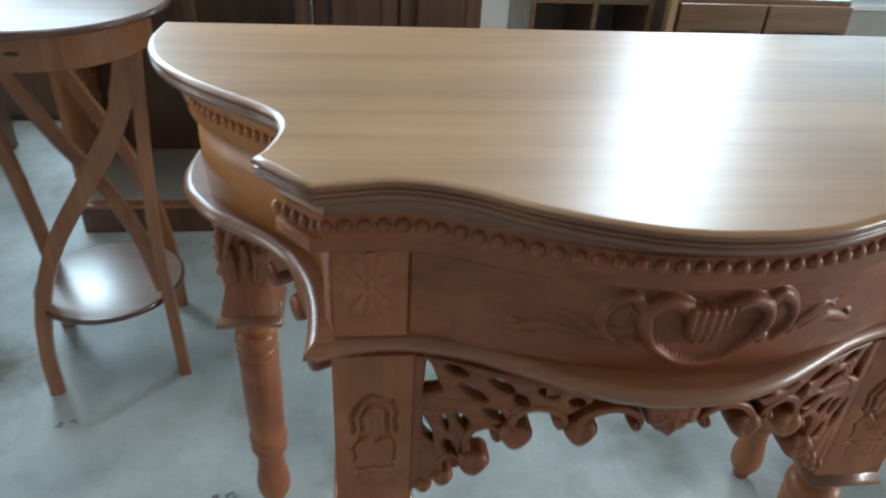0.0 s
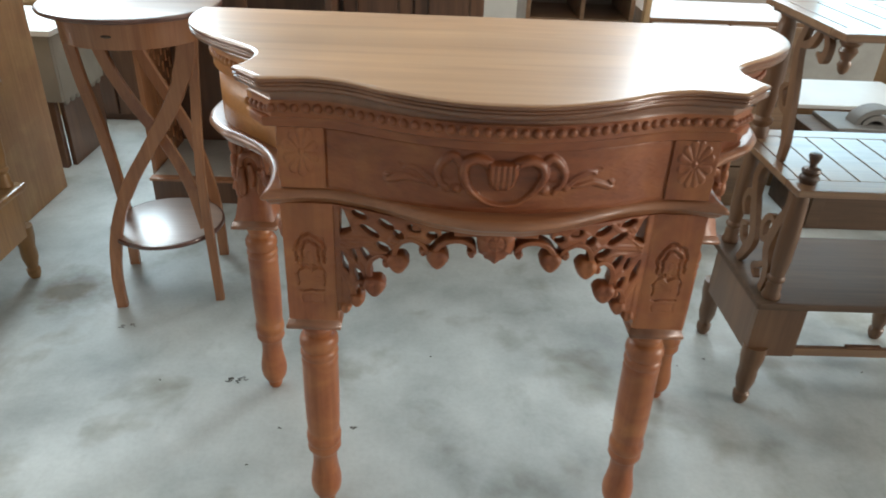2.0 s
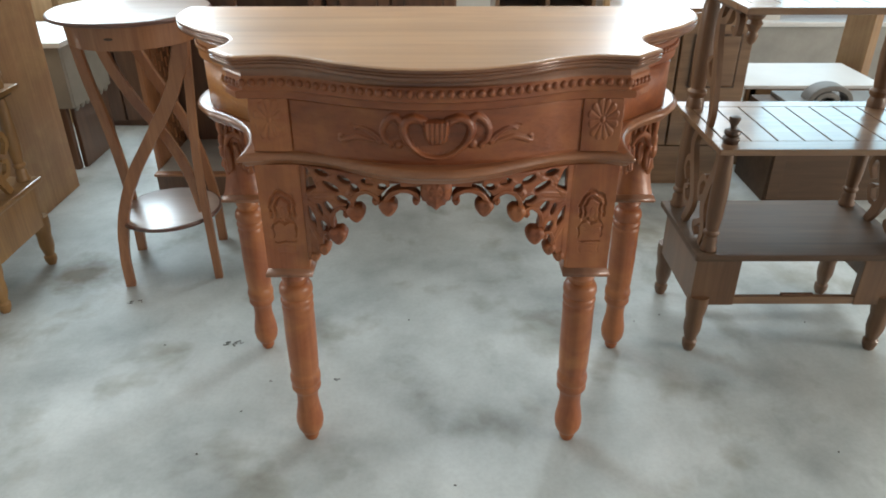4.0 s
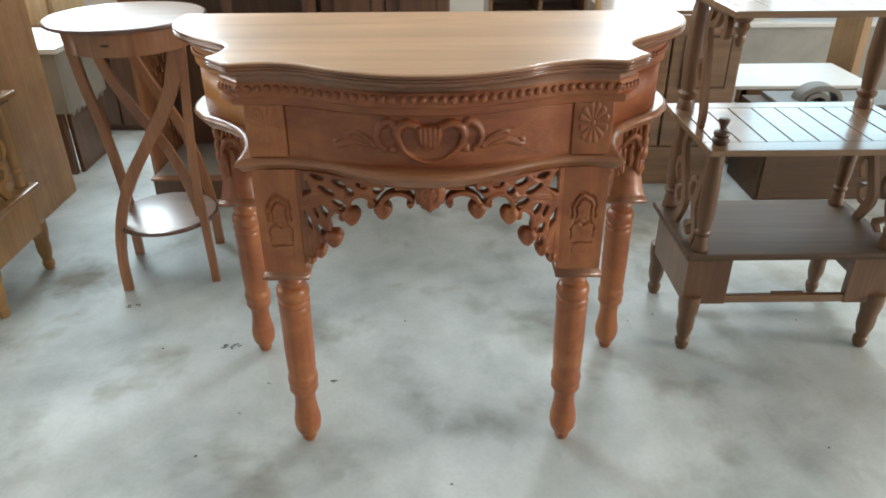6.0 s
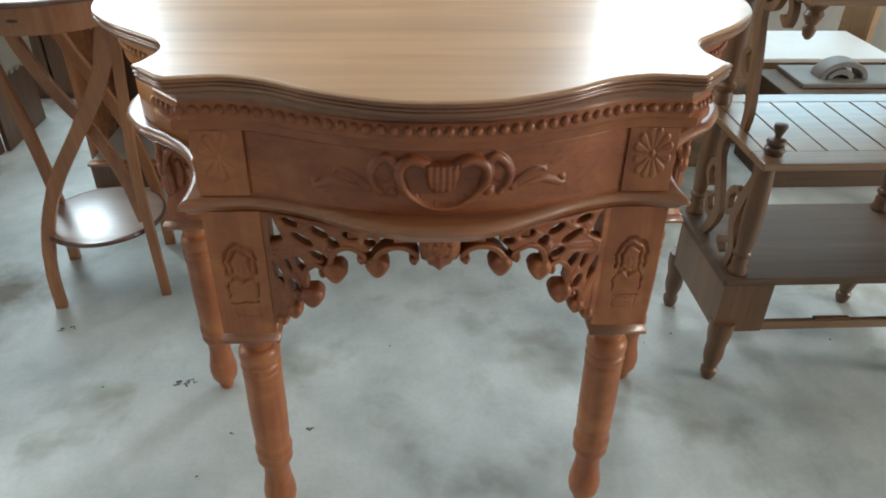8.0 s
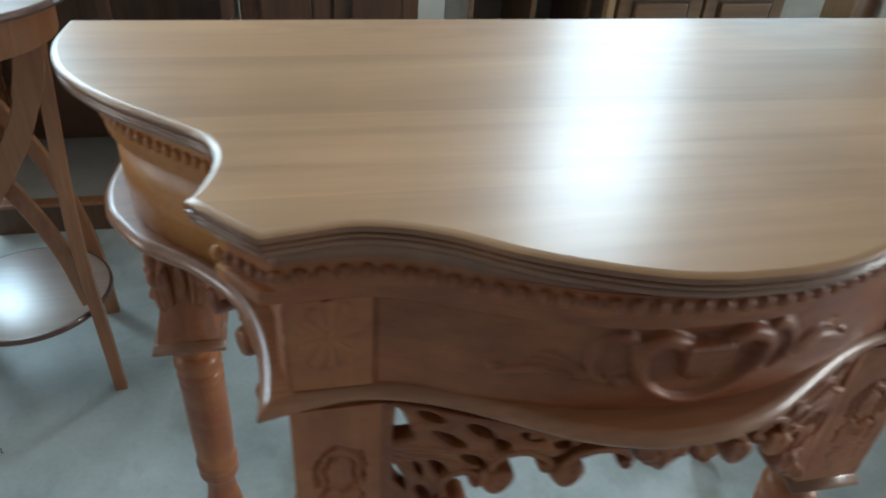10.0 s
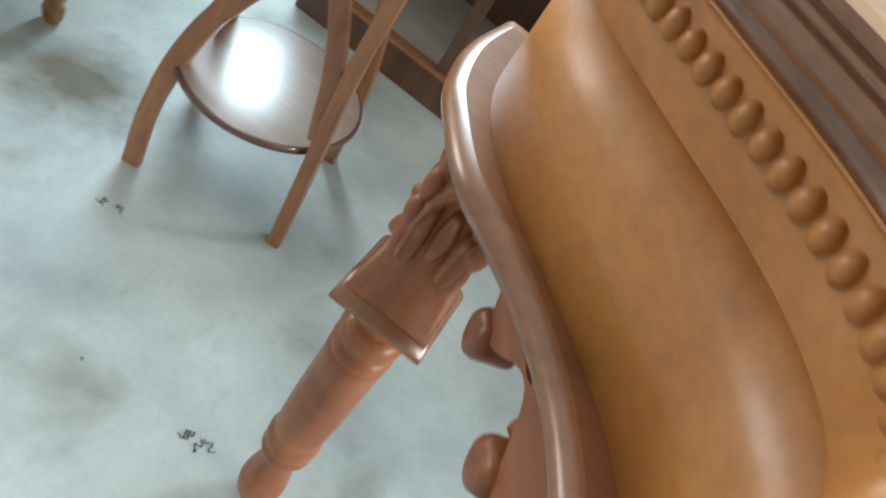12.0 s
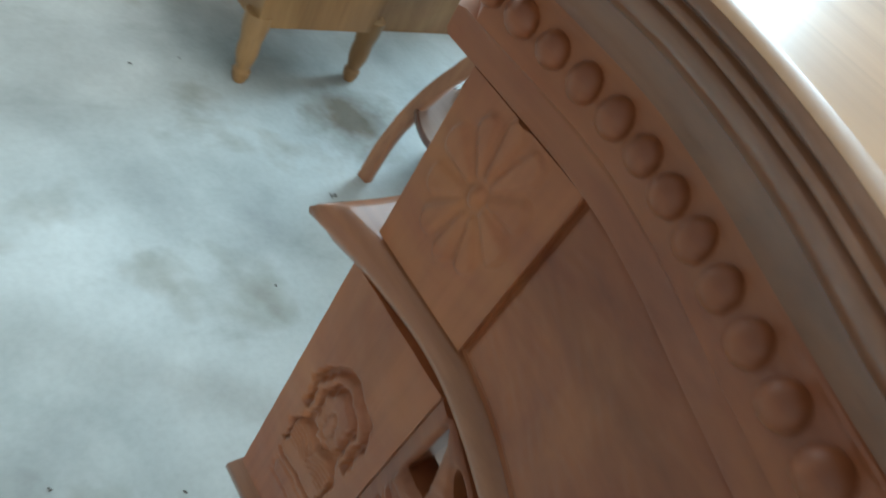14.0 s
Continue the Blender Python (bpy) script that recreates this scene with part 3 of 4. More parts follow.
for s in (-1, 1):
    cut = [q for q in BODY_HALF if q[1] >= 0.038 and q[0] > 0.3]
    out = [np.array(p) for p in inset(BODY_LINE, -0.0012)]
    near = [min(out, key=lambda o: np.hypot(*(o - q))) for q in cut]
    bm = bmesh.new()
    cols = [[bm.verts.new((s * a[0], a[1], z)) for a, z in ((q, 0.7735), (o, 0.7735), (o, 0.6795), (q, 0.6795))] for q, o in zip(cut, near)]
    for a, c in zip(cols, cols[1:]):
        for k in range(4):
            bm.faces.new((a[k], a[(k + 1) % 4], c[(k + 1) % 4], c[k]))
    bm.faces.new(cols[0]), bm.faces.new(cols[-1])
    part("side_panel", smooth_faces(bm, 30), CARVED if s > 0 else LIT_SIDE_WOOD, table, "plain curved side panel" if s > 0 else "plain curved side panel, golden light put into its colour")

# the drawer front, carved out of one board: a fluted shell between scrolls and leaf sprays
HEART = spline([(0.002, 0.6935), (0.010, 0.6943), (0.026, 0.699), (0.046, 0.715), (0.0575, 0.737), (0.0535, 0.753), (0.038, 0.7605), (0.022, 0.756), (0.013, 0.749), (0.001, 0.752), (-0.012, 0.749), (-0.021, 0.756), (-0.036, 0.7605), (-0.049, 0.753), (-0.0515, 0.737), (-0.042, 0.715), (-0.022, 0.699), (-0.006, 0.6943), (0.002, 0.6935)], 6)
TONGUE = [(-0.021, 0.7585), (0.023, 0.7585), (0.021, 0.738), (0.0165, 0.722), (0.009, 0.7165), (0.0015, 0.718), (-0.006, 0.7150), (-0.015, 0.722), (-0.0195, 0.738)]
SCROLL_LINE = spline([(0.056, 0.7545), (0.066, 0.7625), (0.079, 0.754), (0.0865, 0.738), (0.083, 0.723), (0.075, 0.7165)], 6)
BLADE_HIGH = spline([(0.091, 0.7195), (0.100, 0.729), (0.113, 0.7375), (0.124, 0.7395), (0.133, 0.736)], 5)
BLADE_LOW = spline([(0.100, 0.719), (0.113, 0.7215), (0.130, 0.7235), (0.146, 0.718), (0.157, 0.7145), (0.1585, 0.721), (0.154, 0.7235)], 5)


def drawer_height(x, z):
    wobble = 0.00025 * np.sin(310 * x + 4 * np.sin(170 * z)) * np.sin(420 * z + 2)
    a, h = np.abs(x), np.zeros(x.shape)
    cave = inside(x, z, HEART[:-1])
    flute = 0.0017 * np.cos((x - 0.002) * (1 + 9 * (0.769 - z)) * 900)
    h = np.where(cave > 0, 0.0015 + flute - 0.0045 * np.clip(cave / 0.016, 0, 1), h)
    t = inside(x, z, TONGUE)
    d, along = line_dist(x, z, HEART)
    low = np.clip((0.735 - z) / 0.03, 0, 1)
    h = np.maximum(h, ridge(d, 0.0078 - 0.0036 * low, 0.011 - 0.0035 * low) + wobble)
    fan = np.clip(t / 0.0035, 0, 1)
    h = np.where(t > 0, np.maximum(h - 0.012 * fan, (0.0035 + 0.0085 * np.sqrt(fan)) * (0.55 + 0.45 * np.clip((z - 0.714) / 0.02, 0, 1)) + 0.0020 * np.abs(np.cos((x - 0.001) * 400)) * fan), h)
    d, along = line_dist(a, z, SCROLL_LINE)
    h = np.maximum(h, ridge(d, 0.0072 - 0.003 * along, 0.0072 - 0.002 * along) + wobble)
    for cx, cz, r, lift in ((0.071, 0.738, 0.0105, 0.0022), (0.0605, 0.716, 0.0072, 0.0052), (0.0745, 0.7135, 0.005, 0.004)):
        h = np.maximum(h, ridge(np.hypot(a - cx, z - cz), r, lift))
    h = np.where(np.hypot(a - 0.052, z - 0.7095) < 0.003, -0.002, h)
    d, along = line_dist(a, z, BLADE_HIGH)
    h = np.maximum(h, ridge(d, 0.0062 - 0.0045 * along, 0.0042 - 0.001 * along)) - 0.0018 * np.exp(-((d / 0.0009) ** 2)) * (along > 0.05) * (along < 0.9)
    d, along = line_dist(a, z, BLADE_LOW)
    h = np.maximum(h, ridge(d, 0.0052 * np.sin(0.4 + 2.4 * along), 0.0038))
    for cx, cz in ((0.136, 0.742), (0.160, 0.7165)):
        h = h - 0.0026 * np.exp(-(((a - cx) / 0.0035) ** 2) - (((z - cz) / 0.0016) ** 2))
    edge = np.minimum(0.2456 - a, np.minimum(0.7735 - z, z - 0.6825))
    return h - 0.0012 * np.clip(1 - edge / 0.0016, 0, 1)


relief("drawer_front", -0.2456, 0.2456, 0.6825, 0.7735, 0.0012, drawer_height, lambda x: front_y(x) - 0.0012, 0.004, CARVED, table)


def rosette_height(cx, cz):
    """A flower of broad hand-cut petals, sunk so that its tips stand level with the block."""
    rnd = random.Random(int(cx * 1000) + 977)
    n = 10 if cx < 0 else 12
    jitter = np.array([rnd.uniform(-0.05, 0.05) for _ in range(n)])
    reach = np.array([rnd.uniform(0.93, 1.05) for _ in range(n)])

    def height(x, z):
        u, w = (x - cx) / 0.0262, (z - cz) / 0.0385
        r, a = np.hypot(u, w), (np.arctan2(w, u) / math.tau) % 1 * n
        k = np.floor(a).astype(int) % n
        f = a - np.floor(a) - 0.5 + jitter[k] * (r > 0.2)
        end = reach[k] * (1 - 0.20 * (2 * f) ** 2)
        past = (r - end) * 0.031
        petal = -0.0068 + (0.0078 + 0.0012 * r) * np.sqrt(np.clip(1.02 - (2 * f) ** 4, 0, 1)) * np.clip(r * 4, 0, 1)
        petal = petal * np.clip((-past) / 0.0012, 0.3, 1)
        ground = -0.0068 * np.clip((0.0046 - past) / 0.0016, 0, 1)
        h = np.where(past < 0, petal, ground)
        return np.maximum(h, ridge(r, 0.13, 0.0030))

    return height


for s in (-1, 1):
    bm = box(bmesh.new(), *sorted((s * 0.2475, s * 0.3125)), -0.0145, -0.009, 0.6825, 0.7745, 0.001)
    block = part("corner_block", bm, CARVED_UP, table)
    relief("rosette", *sorted((s * 0.2473, s * 0.3127)), 0.6823, 0.7745, 0.0011, rosette_height(s * 0.281, 0.7385), lambda x: -0.0225, 0.0078, CARVED_UP, block, label="hand-cut oval flower")

# a notched edge down the outer side of each corner block
for s in (-1, 1):
    pts = [(s * (0.3142 + 0.0006 * math.sin(3 * k)), -0.0145, 0.690 + 0.0075 * k) for k in range(11)]
    part("corner_trim", tube(bmesh.new(), pts, [0.0016, 0.0026, 0.0030, 0.0018, 0.0030, 0.0028, 0.0016, 0.0030, 0.0028, 0.0020, 0.0014], 8), CARVED_UP, table)

part("ledge", moulded(LEDGE_LINE, [(0.010, 0.6802), (0.006, 0.6792), (0.002, 0.6755), (0.0, 0.672), (0.0005, 0.6685), (0.0035, 0.666), (0.006, 0.665), (0.0075, 0.661), (0.010, 0.657), (0.012, 0.655)], 50), EDGE_WOOD, table, "glossy rounded ledge under the drawer")

# beads under the cornice, one mesh shared by all
bm = bmesh.new()
ball(bm, 0, 0, 0, 0.0054, 0.0058, 0.0068, 12)
bead_mesh = bpy.data.meshes.new("bead")
bm.to_mesh(bead_mesh)
bm.free()
bead_mesh.materials.append(CARVED)
for v in bead_mesh.vertices:
    v.co.x *= 1.28
side_bead = bead_mesh.copy()
for v in side_bead.vertices:
    v.co.x /= 1.28
turn_bead = side_bead.copy()
# beads on the left share the golden lit colour
side_bead.materials[0] = LIT_SIDE_WOOD
side_run = [q for q in BAND_HALF if q[1] >= 0.0119 and q[0] > 0.3]
turn_run = [np.array((0.358, 0.012)), np.array((0.317, -0.0290))]
front_run = [q for q in BAND_HALF if q[0] < 0.3171]
front_run = front_run + [np.array((-q[0], q[1])) for q in front_run[::-1][1:]]


def bead_row(line, spacing, size, skip=0):
    length = sum(np.hypot(*(q - p)) for p, q in zip(line, line[1:]))
    return [(q, size) for q in evenly(line, round(length / spacing) + 1)[skip:]]


beads = bead_row(front_run, 0.0162, 1.0005)
for s in (-1, 1):
    for q, size in bead_row(side_run, 0.0126, 1.0, 1) + bead_row(turn_run, 0.0110, 0.95, 1)[:-1]:
        beads.append((np.array((s * q[0], q[1])), size * 0.999))
bead_chance = random.Random(8)
for q, size in beads:
    k = bead_chance.uniform(0.93, 1.07)
    ob = new("bead", bead_mesh if size > 1.0 else side_bead if q[0] < 0 and q[1] > 0.011 else turn_bead)
    ob.parent = table
    ob.location, ob.scale = (q[0], q[1], 0.8036 if size > 1.0 else 0.7995), (size * k, size * k, size * bead_chance.uniform(0.94, 1.06))

# turned legs with square carved blocks
LEG = [(0.024, 0.428), (0.0245, 0.418), (0.027, 0.412), (0.024, 0.404), (0.0235, 0.399), (0.029, 0.396), (0.0325, 0.388), (0.033, 0.379), (0.0305, 0.371), (0.029, 0.3675), (0.0318, 0.3645), (0.0325, 0.359), (0.0308, 0.3535), (0.0298, 0.351), (0.0312, 0.3475), (0.0318, 0.343), (0.0310, 0.336),
       (0.0312, 0.31), (0.0312, 0.26), (0.0300, 0.205), (0.0288, 0.187), (0.0280, 0.183), (0.0302, 0.179), (0.0318, 0.171), (0.0312, 0.160), (0.0286, 0.155), (0.0302, 0.150), (0.0306, 0.143), (0.0270, 0.136), (0.0232, 0.130), (0.0222, 0.115), (0.0228, 0.10), (0.0255, 0.082), (0.0285, 0.064), (0.0290, 0.050), (0.0265, 0.034), (0.0205, 0.022), (0.0160, 0.017), (0.0158, 0.008), (0.012, 0.0)]


def panel_height(cx):
    """A sunk panel with a lobed head: a scalloped double arch over a heart, two curled leaves and two cuts."""

    def height(x, z):
        u = x - cx + 0.0007 * np.sin(z * 310) + 0.0005 * np.sin(z * 720 + 1)
        v = z - 0.560 + 0.0009 * np.sin(x * 260 + 2) + 0.0004 * np.sin(x * 640)
        a = np.abs(u)
        w = np.maximum(v - 0.014, 0) / 0.0345
        turn = np.arctan2(w, u / 0.0245)
        lobed = 0.98 + 0.095 * np.abs(np.sin(2.5 * turn)) * (w > 0)
        f = (1 - np.hypot(u / 0.0245, w) / lobed) * 0.0245
        f = np.where(v < -0.006, np.minimum(f, 0.0255 - a - 0.30 * np.abs(v + 0.026) - 0.0035 * np.abs(np.sin(v * 110))), f)
        f = np.minimum(f, v + 0.046)
        h = np.where(f > 0, -0.0044 * np.clip(f / 0.0022, 0, 1), 0.0)
        upper = v > -0.0165 + 0.0045 * np.cos(a * 150)
        arch = np.clip((f - 0.0042) / 0.0018, 0, 1) * np.clip((0.0105 - f) / 0.0018, 0, 1)
        body = np.clip((f - 0.0118) / 0.0025, 0, 1)
        h = np.where(upper & (f > 0), h + 0.0044 * np.maximum(arch * (v > -0.004 - 0.2 * a), body), h)
        slit = np.abs(np.hypot(u / 0.42, v - 0.004) - 0.0105)
        h = h - 0.0013 * np.exp(-((slit / 0.0010) ** 2)) * upper
        curl = v + 0.0205 - 0.0075 * np.abs(np.sin(a / 0.0215 * math.pi)) ** 0.8
        leafy = (curl < 0) & (v > -0.047) & (a < 0.0215)
        lift = 0.0044 * np.clip(-curl / 0.0026, 0, 1) * np.clip((0.0215 - a) / 0.0026, 0, 1)
        h = np.where(leafy, -0.0044 + lift - 0.0006 * np.sin((curl - 0.35 * a) * 1500) * (v > -0.038), h)
        bar = np.maximum(a - 0.0205, np.abs(v + 0.0545 - 0.0008 * np.sin(u * 160)) - 0.0014)
        h = np.where(v < -0.0472, -0.0044 * np.clip(-bar / 0.0005, 0, 1), h)
        square = np.maximum(a - 0.017, np.abs(v + 0.0695) - 0.0075)
        return 1.1 * h - 0.0010 * np.exp(-((square / 0.0012) ** 2)) + 0.0002 * np.sin(230 * x) * np.sin(190 * z)

    return height


# hanging leaves, an arch and drops on the rear capitals: (strokes across and up the face, half width, height)
CAPITAL = [([(-0.026, 0.660), (-0.0275, 0.620), (-0.025, 0.592)], 0.0048, 0.0072), ([(-0.016, 0.660), (-0.0145, 0.625), (-0.018, 0.600)], 0.0044, 0.0058), ([(-0.006, 0.660), (-0.007, 0.632), (-0.004, 0.612)], 0.0042, 0.0062), ([(0.004, 0.660), (0.006, 0.630), (0.003, 0.610)], 0.0044, 0.0070), ([(0.014, 0.660), (0.013, 0.622), (0.017, 0.602)], 0.0042, 0.0058), ([(0.025, 0.660), (0.027, 0.618), (0.025, 0.595)], 0.0048, 0.0074),
           ([(-0.022, 0.578), (-0.014, 0.596), (0.0, 0.603), (0.014, 0.597), (0.022, 0.578)], 0.0072, 0.0086), ([(-0.0185, 0.577), (-0.020, 0.558), (-0.018, 0.536)], 0.0088, 0.0105), ([(0.0185, 0.575), (0.020, 0.560), (0.018, 0.540)], 0.0086, 0.0105), ([(0.0, 0.582), (0.001, 0.564), (0.0, 0.548)], 0.0070, 0.0070)]
CAPITAL = [(spline([(u, 0.658 - 1.22 * (0.658 - v)) for u, v in pts], 5), r * 1.08, lift) for pts, r, lift in CAPITAL]


def capital_shape(x, z):
    f = np.minimum(0.0262 - np.abs(x), z - 0.648)
    for pts, r, _ in CAPITAL:
        d, along = line_dist(x, z, pts)
        f = np.maximum(f, r * (0.75 + 0.35 * np.sin(along * 2.8)) - d)
    return f


def capital_height(x, z):
    h = np.full(x.shape, 0.0004)
    for k, (pts, r, lift) in enumerate(CAPITAL):
        d, along = line_dist(x, z, pts)
        wide = r * (0.75 + 0.35 * np.sin(along * 2.8))
        rib = 0.22 * lift * np.exp(-((d / 0.0011) ** 2)) * (k > 6)
        h = np.maximum(h, ridge(d, wide, 1.35 * lift * (0.8 + 0.25 * np.sin(along * 6 + k))) - rib)
    return h


for x, y, lean_x, lean_y in ((-0.278, 0.016, -0.001, -0.008), (0.281, 0.017, 0.003, -0.012), (-0.450, 0.350, 0.003, -0.009), (0.451, 0.350, 0.0, -0.009)):
    front = y < 0.1
    bm = lathe(LEG, x, y, 32)
    for v in bm.verts:
        v.co += Vector((lean_x, lean_y, 0)) * (1 - v.co.z / 0.428)
    leg = part("leg", bm, CARVED_UP, table)
    h = 0.0385 if front else 0.041
    sq = [np.array(q) for q in ((x - h, y - h), (x + h, y - h), (x + h, y + h), (x - h, y + h))]
    if front:
        bm = box(bmesh.new(), x - h, x + h, y - h + 0.0078, y + h, 0.446, 0.658, 0.001)
    else:
        bm = moulded(sq, [(0.0150, 0.658), (0.0150, 0.535), (0.0132, 0.512), (0.0100, 0.490), (0.0058, 0.466), (0.0010, 0.4465)], 30)
    block = part("leg_block", bm, CARVED_UP, table)
    part("leg_cap", moulded(sq, [(0.0, 0.449), (-0.002, 0.446), (-0.004, 0.441), (-0.0055, 0.438), (-0.0055, 0.4335), (-0.003, 0.431), (0.006, 0.428)], 30), EDGE_WOOD, leg)
    if front:
        relief("carved_panel", x - h, x + h, 0.4465, 0.6575, 0.00115, panel_height(x - 0.001 * (1 if x > 0 else -1)), lambda q: y - h, 0.0075, CARVED_UP, block, label="sunk carving of a lobed arch over a heart")
    else:
        # hanging leaves, an arch and drops on the front and the outer side, and long drops down the corners
        out = -1 if x < 0 else 1
        for turn in (0, out * math.pi / 2):
            carved = relief("carved_panel", -0.036, 0.036, 0.490, 0.6575, 0.0013, capital_height, lambda q: -0.0268, 0.004, CARVED_UP, block, capital_shape, "carved leaves, an arch and hanging drops")
            carved.matrix_basis = Matrix.Translation((x, y, 0)) @ Matrix.Rotation(turn, 4, "Z")
        for cx, cy in ((out, -1), (-out, -1), (out, 1)):
            for cz, r, tall in ((0.512, 0.0080, 0.0270), (0.548, 0.0095, 0.0165), (0.577, 0.0082, 0.0165), (0.607, 0.0060, 0.0220), (0.640, 0.0066, 0.0180)):
                bm = bmesh.new()
                ball(bm, x + cx * 0.0285, y + cy * 0.0285, cz, r, r, tall, 12)
                for v in bm.verts:
                    v.co.x -= cx * 0.0035 * max(0.0, (0.550 - v.co.z) / 0.05)
                    v.co.y -= cy * 0.0035 * max(0.0, (0.550 - v.co.z) / 0.05)
                part("drop", bm, CARVED_UP, block)

# pierced carving between the front blocks: sawn from thick board, carved on its face
APRON_THICK = 0.028
BUDS = [(0.0825, 0.6000, 0.0170), (0.1405, 0.5810, 0.0172), (0.1770, 0.5300, 0.0178), (0.2060, 0.4960, 0.0125), (0.2255, 0.4770, 0.0105)]
SCROLLS = [[(0.0345, 0.6135), (0.0300, 0.6165), (0.0335, 0.6255), (0.047, 0.6325), (0.063, 0.6315), (0.078, 0.623), (0.087, 0.610)],
           [(0.1040, 0.6080), (0.0985, 0.6085), (0.1025, 0.6180), (0.118, 0.6245), (0.1345, 0.6185), (0.1445, 0.604), (0.146, 0.590)],
           [(0.1585, 0.5755), (0.1540, 0.5755), (0.1565, 0.5830), (0.167, 0.5865), (0.180, 0.577), (0.1865, 0.560), (0.1845, 0.545)],
           [(0.1955, 0.5235), (0.1920, 0.5235), (0.1950, 0.5300), (0.2045, 0.528), (0.2110, 0.516), (0.2095, 0.505)]]
WEB = [(0.078, 0.657), (0.2385, 0.657), (0.2385, 0.466), (0.224, 0.476), (0.214, 0.490), (0.212, 0.514), (0.206, 0.528), (0.196, 0.532), (0.190, 0.547), (0.1875, 0.566), (0.180, 0.580), (0.167, 0.589), (0.158, 0.592), (0.147, 0.606), (0.136, 0.620), (0.120, 0.627), (0.106, 0.622), (0.097, 0.620), (0.088, 0.630), (0.078, 0.640)]
WEB_HOLES = [[(0.2275, 0.653), (0.2225, 0.648), (0.2110, 0.6185), (0.219, 0.6135), (0.2295, 0.6095)], ellipse(0.199, 0.6475, 0.0125, 0.0062, 12), ellipse(0.183, 0.6245, 0.0165, 0.0065, 25), ellipse(0.1585, 0.6415, 0.0130, 0.0068, 24), ellipse(0.1400, 0.6290, 0.0090, 0.0066, 35),
             ellipse(0.163, 0.6035, 0.0115, 0.0070, 20), ellipse(0.1890, 0.583, 0.0062, 0.0130, -32), [(0.2290, 0.579), (0.2275, 0.553), (0.2165, 0.5405), (0.2185, 0.560)], ellipse(0.2015, 0.5425, 0.0060, 0.0120, -22), ellipse(0.117, 0.6435, 0.0105, 0.0055, 12), ellipse(0.0915, 0.6370, 0.0085, 0.0062, -10), ellipse(0.207, 0.577, 0.0030, 0.011, -18)]
# leaf ribs that fan out from the corner between the openings
RIBS = [spline(q, 6) for q in ([(0.232, 0.600), (0.205, 0.606), (0.180, 0.612), (0.152, 0.616)], [(0.231, 0.594), (0.207, 0.592), (0.186, 0.597), (0.170, 0.594)], [(0.230, 0.588), (0.213, 0.576), (0.199, 0.562), (0.192, 0.552)],
                               [(0.232, 0.606), (0.210, 0.622), (0.188, 0.636), (0.172, 0.651)], [(0.226, 0.604), (0.204, 0.640), (0.182, 0.650)], [(0.150, 0.618), (0.132, 0.640), (0.108, 0.652)], [(0.148, 0.617), (0.124, 0.635), (0.104, 0.634)], [(0.233, 0.560), (0.224, 0.535), (0.214, 0.512), (0.218, 0.486)])]


def bud(bm, x, y, z, r=0.0175, thick=APRON_THICK):
    """A hanging heart-shaped bud, sawn through the thickness of the board, with a rounded cleft face."""
    n, m = 22, 4
    rings = []
    for depth, size in ((0.0, 0.0), (0.0, 0.45), (0.0012, 0.72), (0.004, 0.90), (0.0085, 1.0), (thick, 0.98)):
        ring = []
        for k in range(n):
            a = math.tau * k / n
            w = math.sin(a)
            px = r * size * math.cos(a) * (1 - 0.34 * max(0, -w)) * 0.98
            pz = r * size * (w * (1.10 if w < 0 else 0.90) - 0.16 * math.exp(-((px / (0.22 * r)) ** 2)) * (w > 0))
            cleft = 0.0035 * math.exp(-((px / (0.20 * r)) ** 2)) * max(0.0, 1 - abs(pz / r)) if depth < 0.006 else 0
            ring.append(bm.verts.new((x + px, y + depth + cleft, z + pz)))
        rings.append(ring)
    for p, q in zip(rings, rings[1:]):
        for k in range(n):
            bm.faces.new((p[k], p[(k + 1) % n], q[(k + 1) % n], q[k]))
    bm.faces.new(rings[-1])
    bmesh.ops.remove_doubles(bm, verts=bm.verts, dist=1e-6)
    bmesh.ops.recalc_face_normals(bm, faces=bm.faces)
    return smooth_faces(bm, 55)


def web_shape(x, z):
    a = np.abs(x)
    f = inside(a, z, WEB)
    for hole in WEB_HOLES:
        f = np.minimum(f, -inside(a, z, hole))
    return f


def web_height(x, z):
    a = np.abs(x)
    f = web_shape(x, z)
    h = -0.0028 + 0.0022 * np.sqrt(np.clip(f / 0.0030, 0, 1))
    for line in RIBS:
        d, along = line_dist(a, z, line)
        h = h + (ridge(d, 0.0060 * (1.05 - 0.6 * along), 0.0016) - 0.0011 * np.exp(-((d / 0.0009) ** 2))) * np.clip(f / 0.002, 0, 1)
    strip = np.clip((a - 0.2295) / 0.001, 0, 1)
    return h * (1 - strip) + 0.0005 * strip


def apron_front(x):
    return apron_y(x) if abs(x) < 0.215 else apron_y(0.215) + (abs(x) - 0.215) / 0.0235 * (-0.0218 - apron_y(0.215))


carving = part("pierced_apron", boxed(-0.2385, 0.2385, -0.005, 0.012, 0.650, 0.6572, 0.002), CARVED, table)
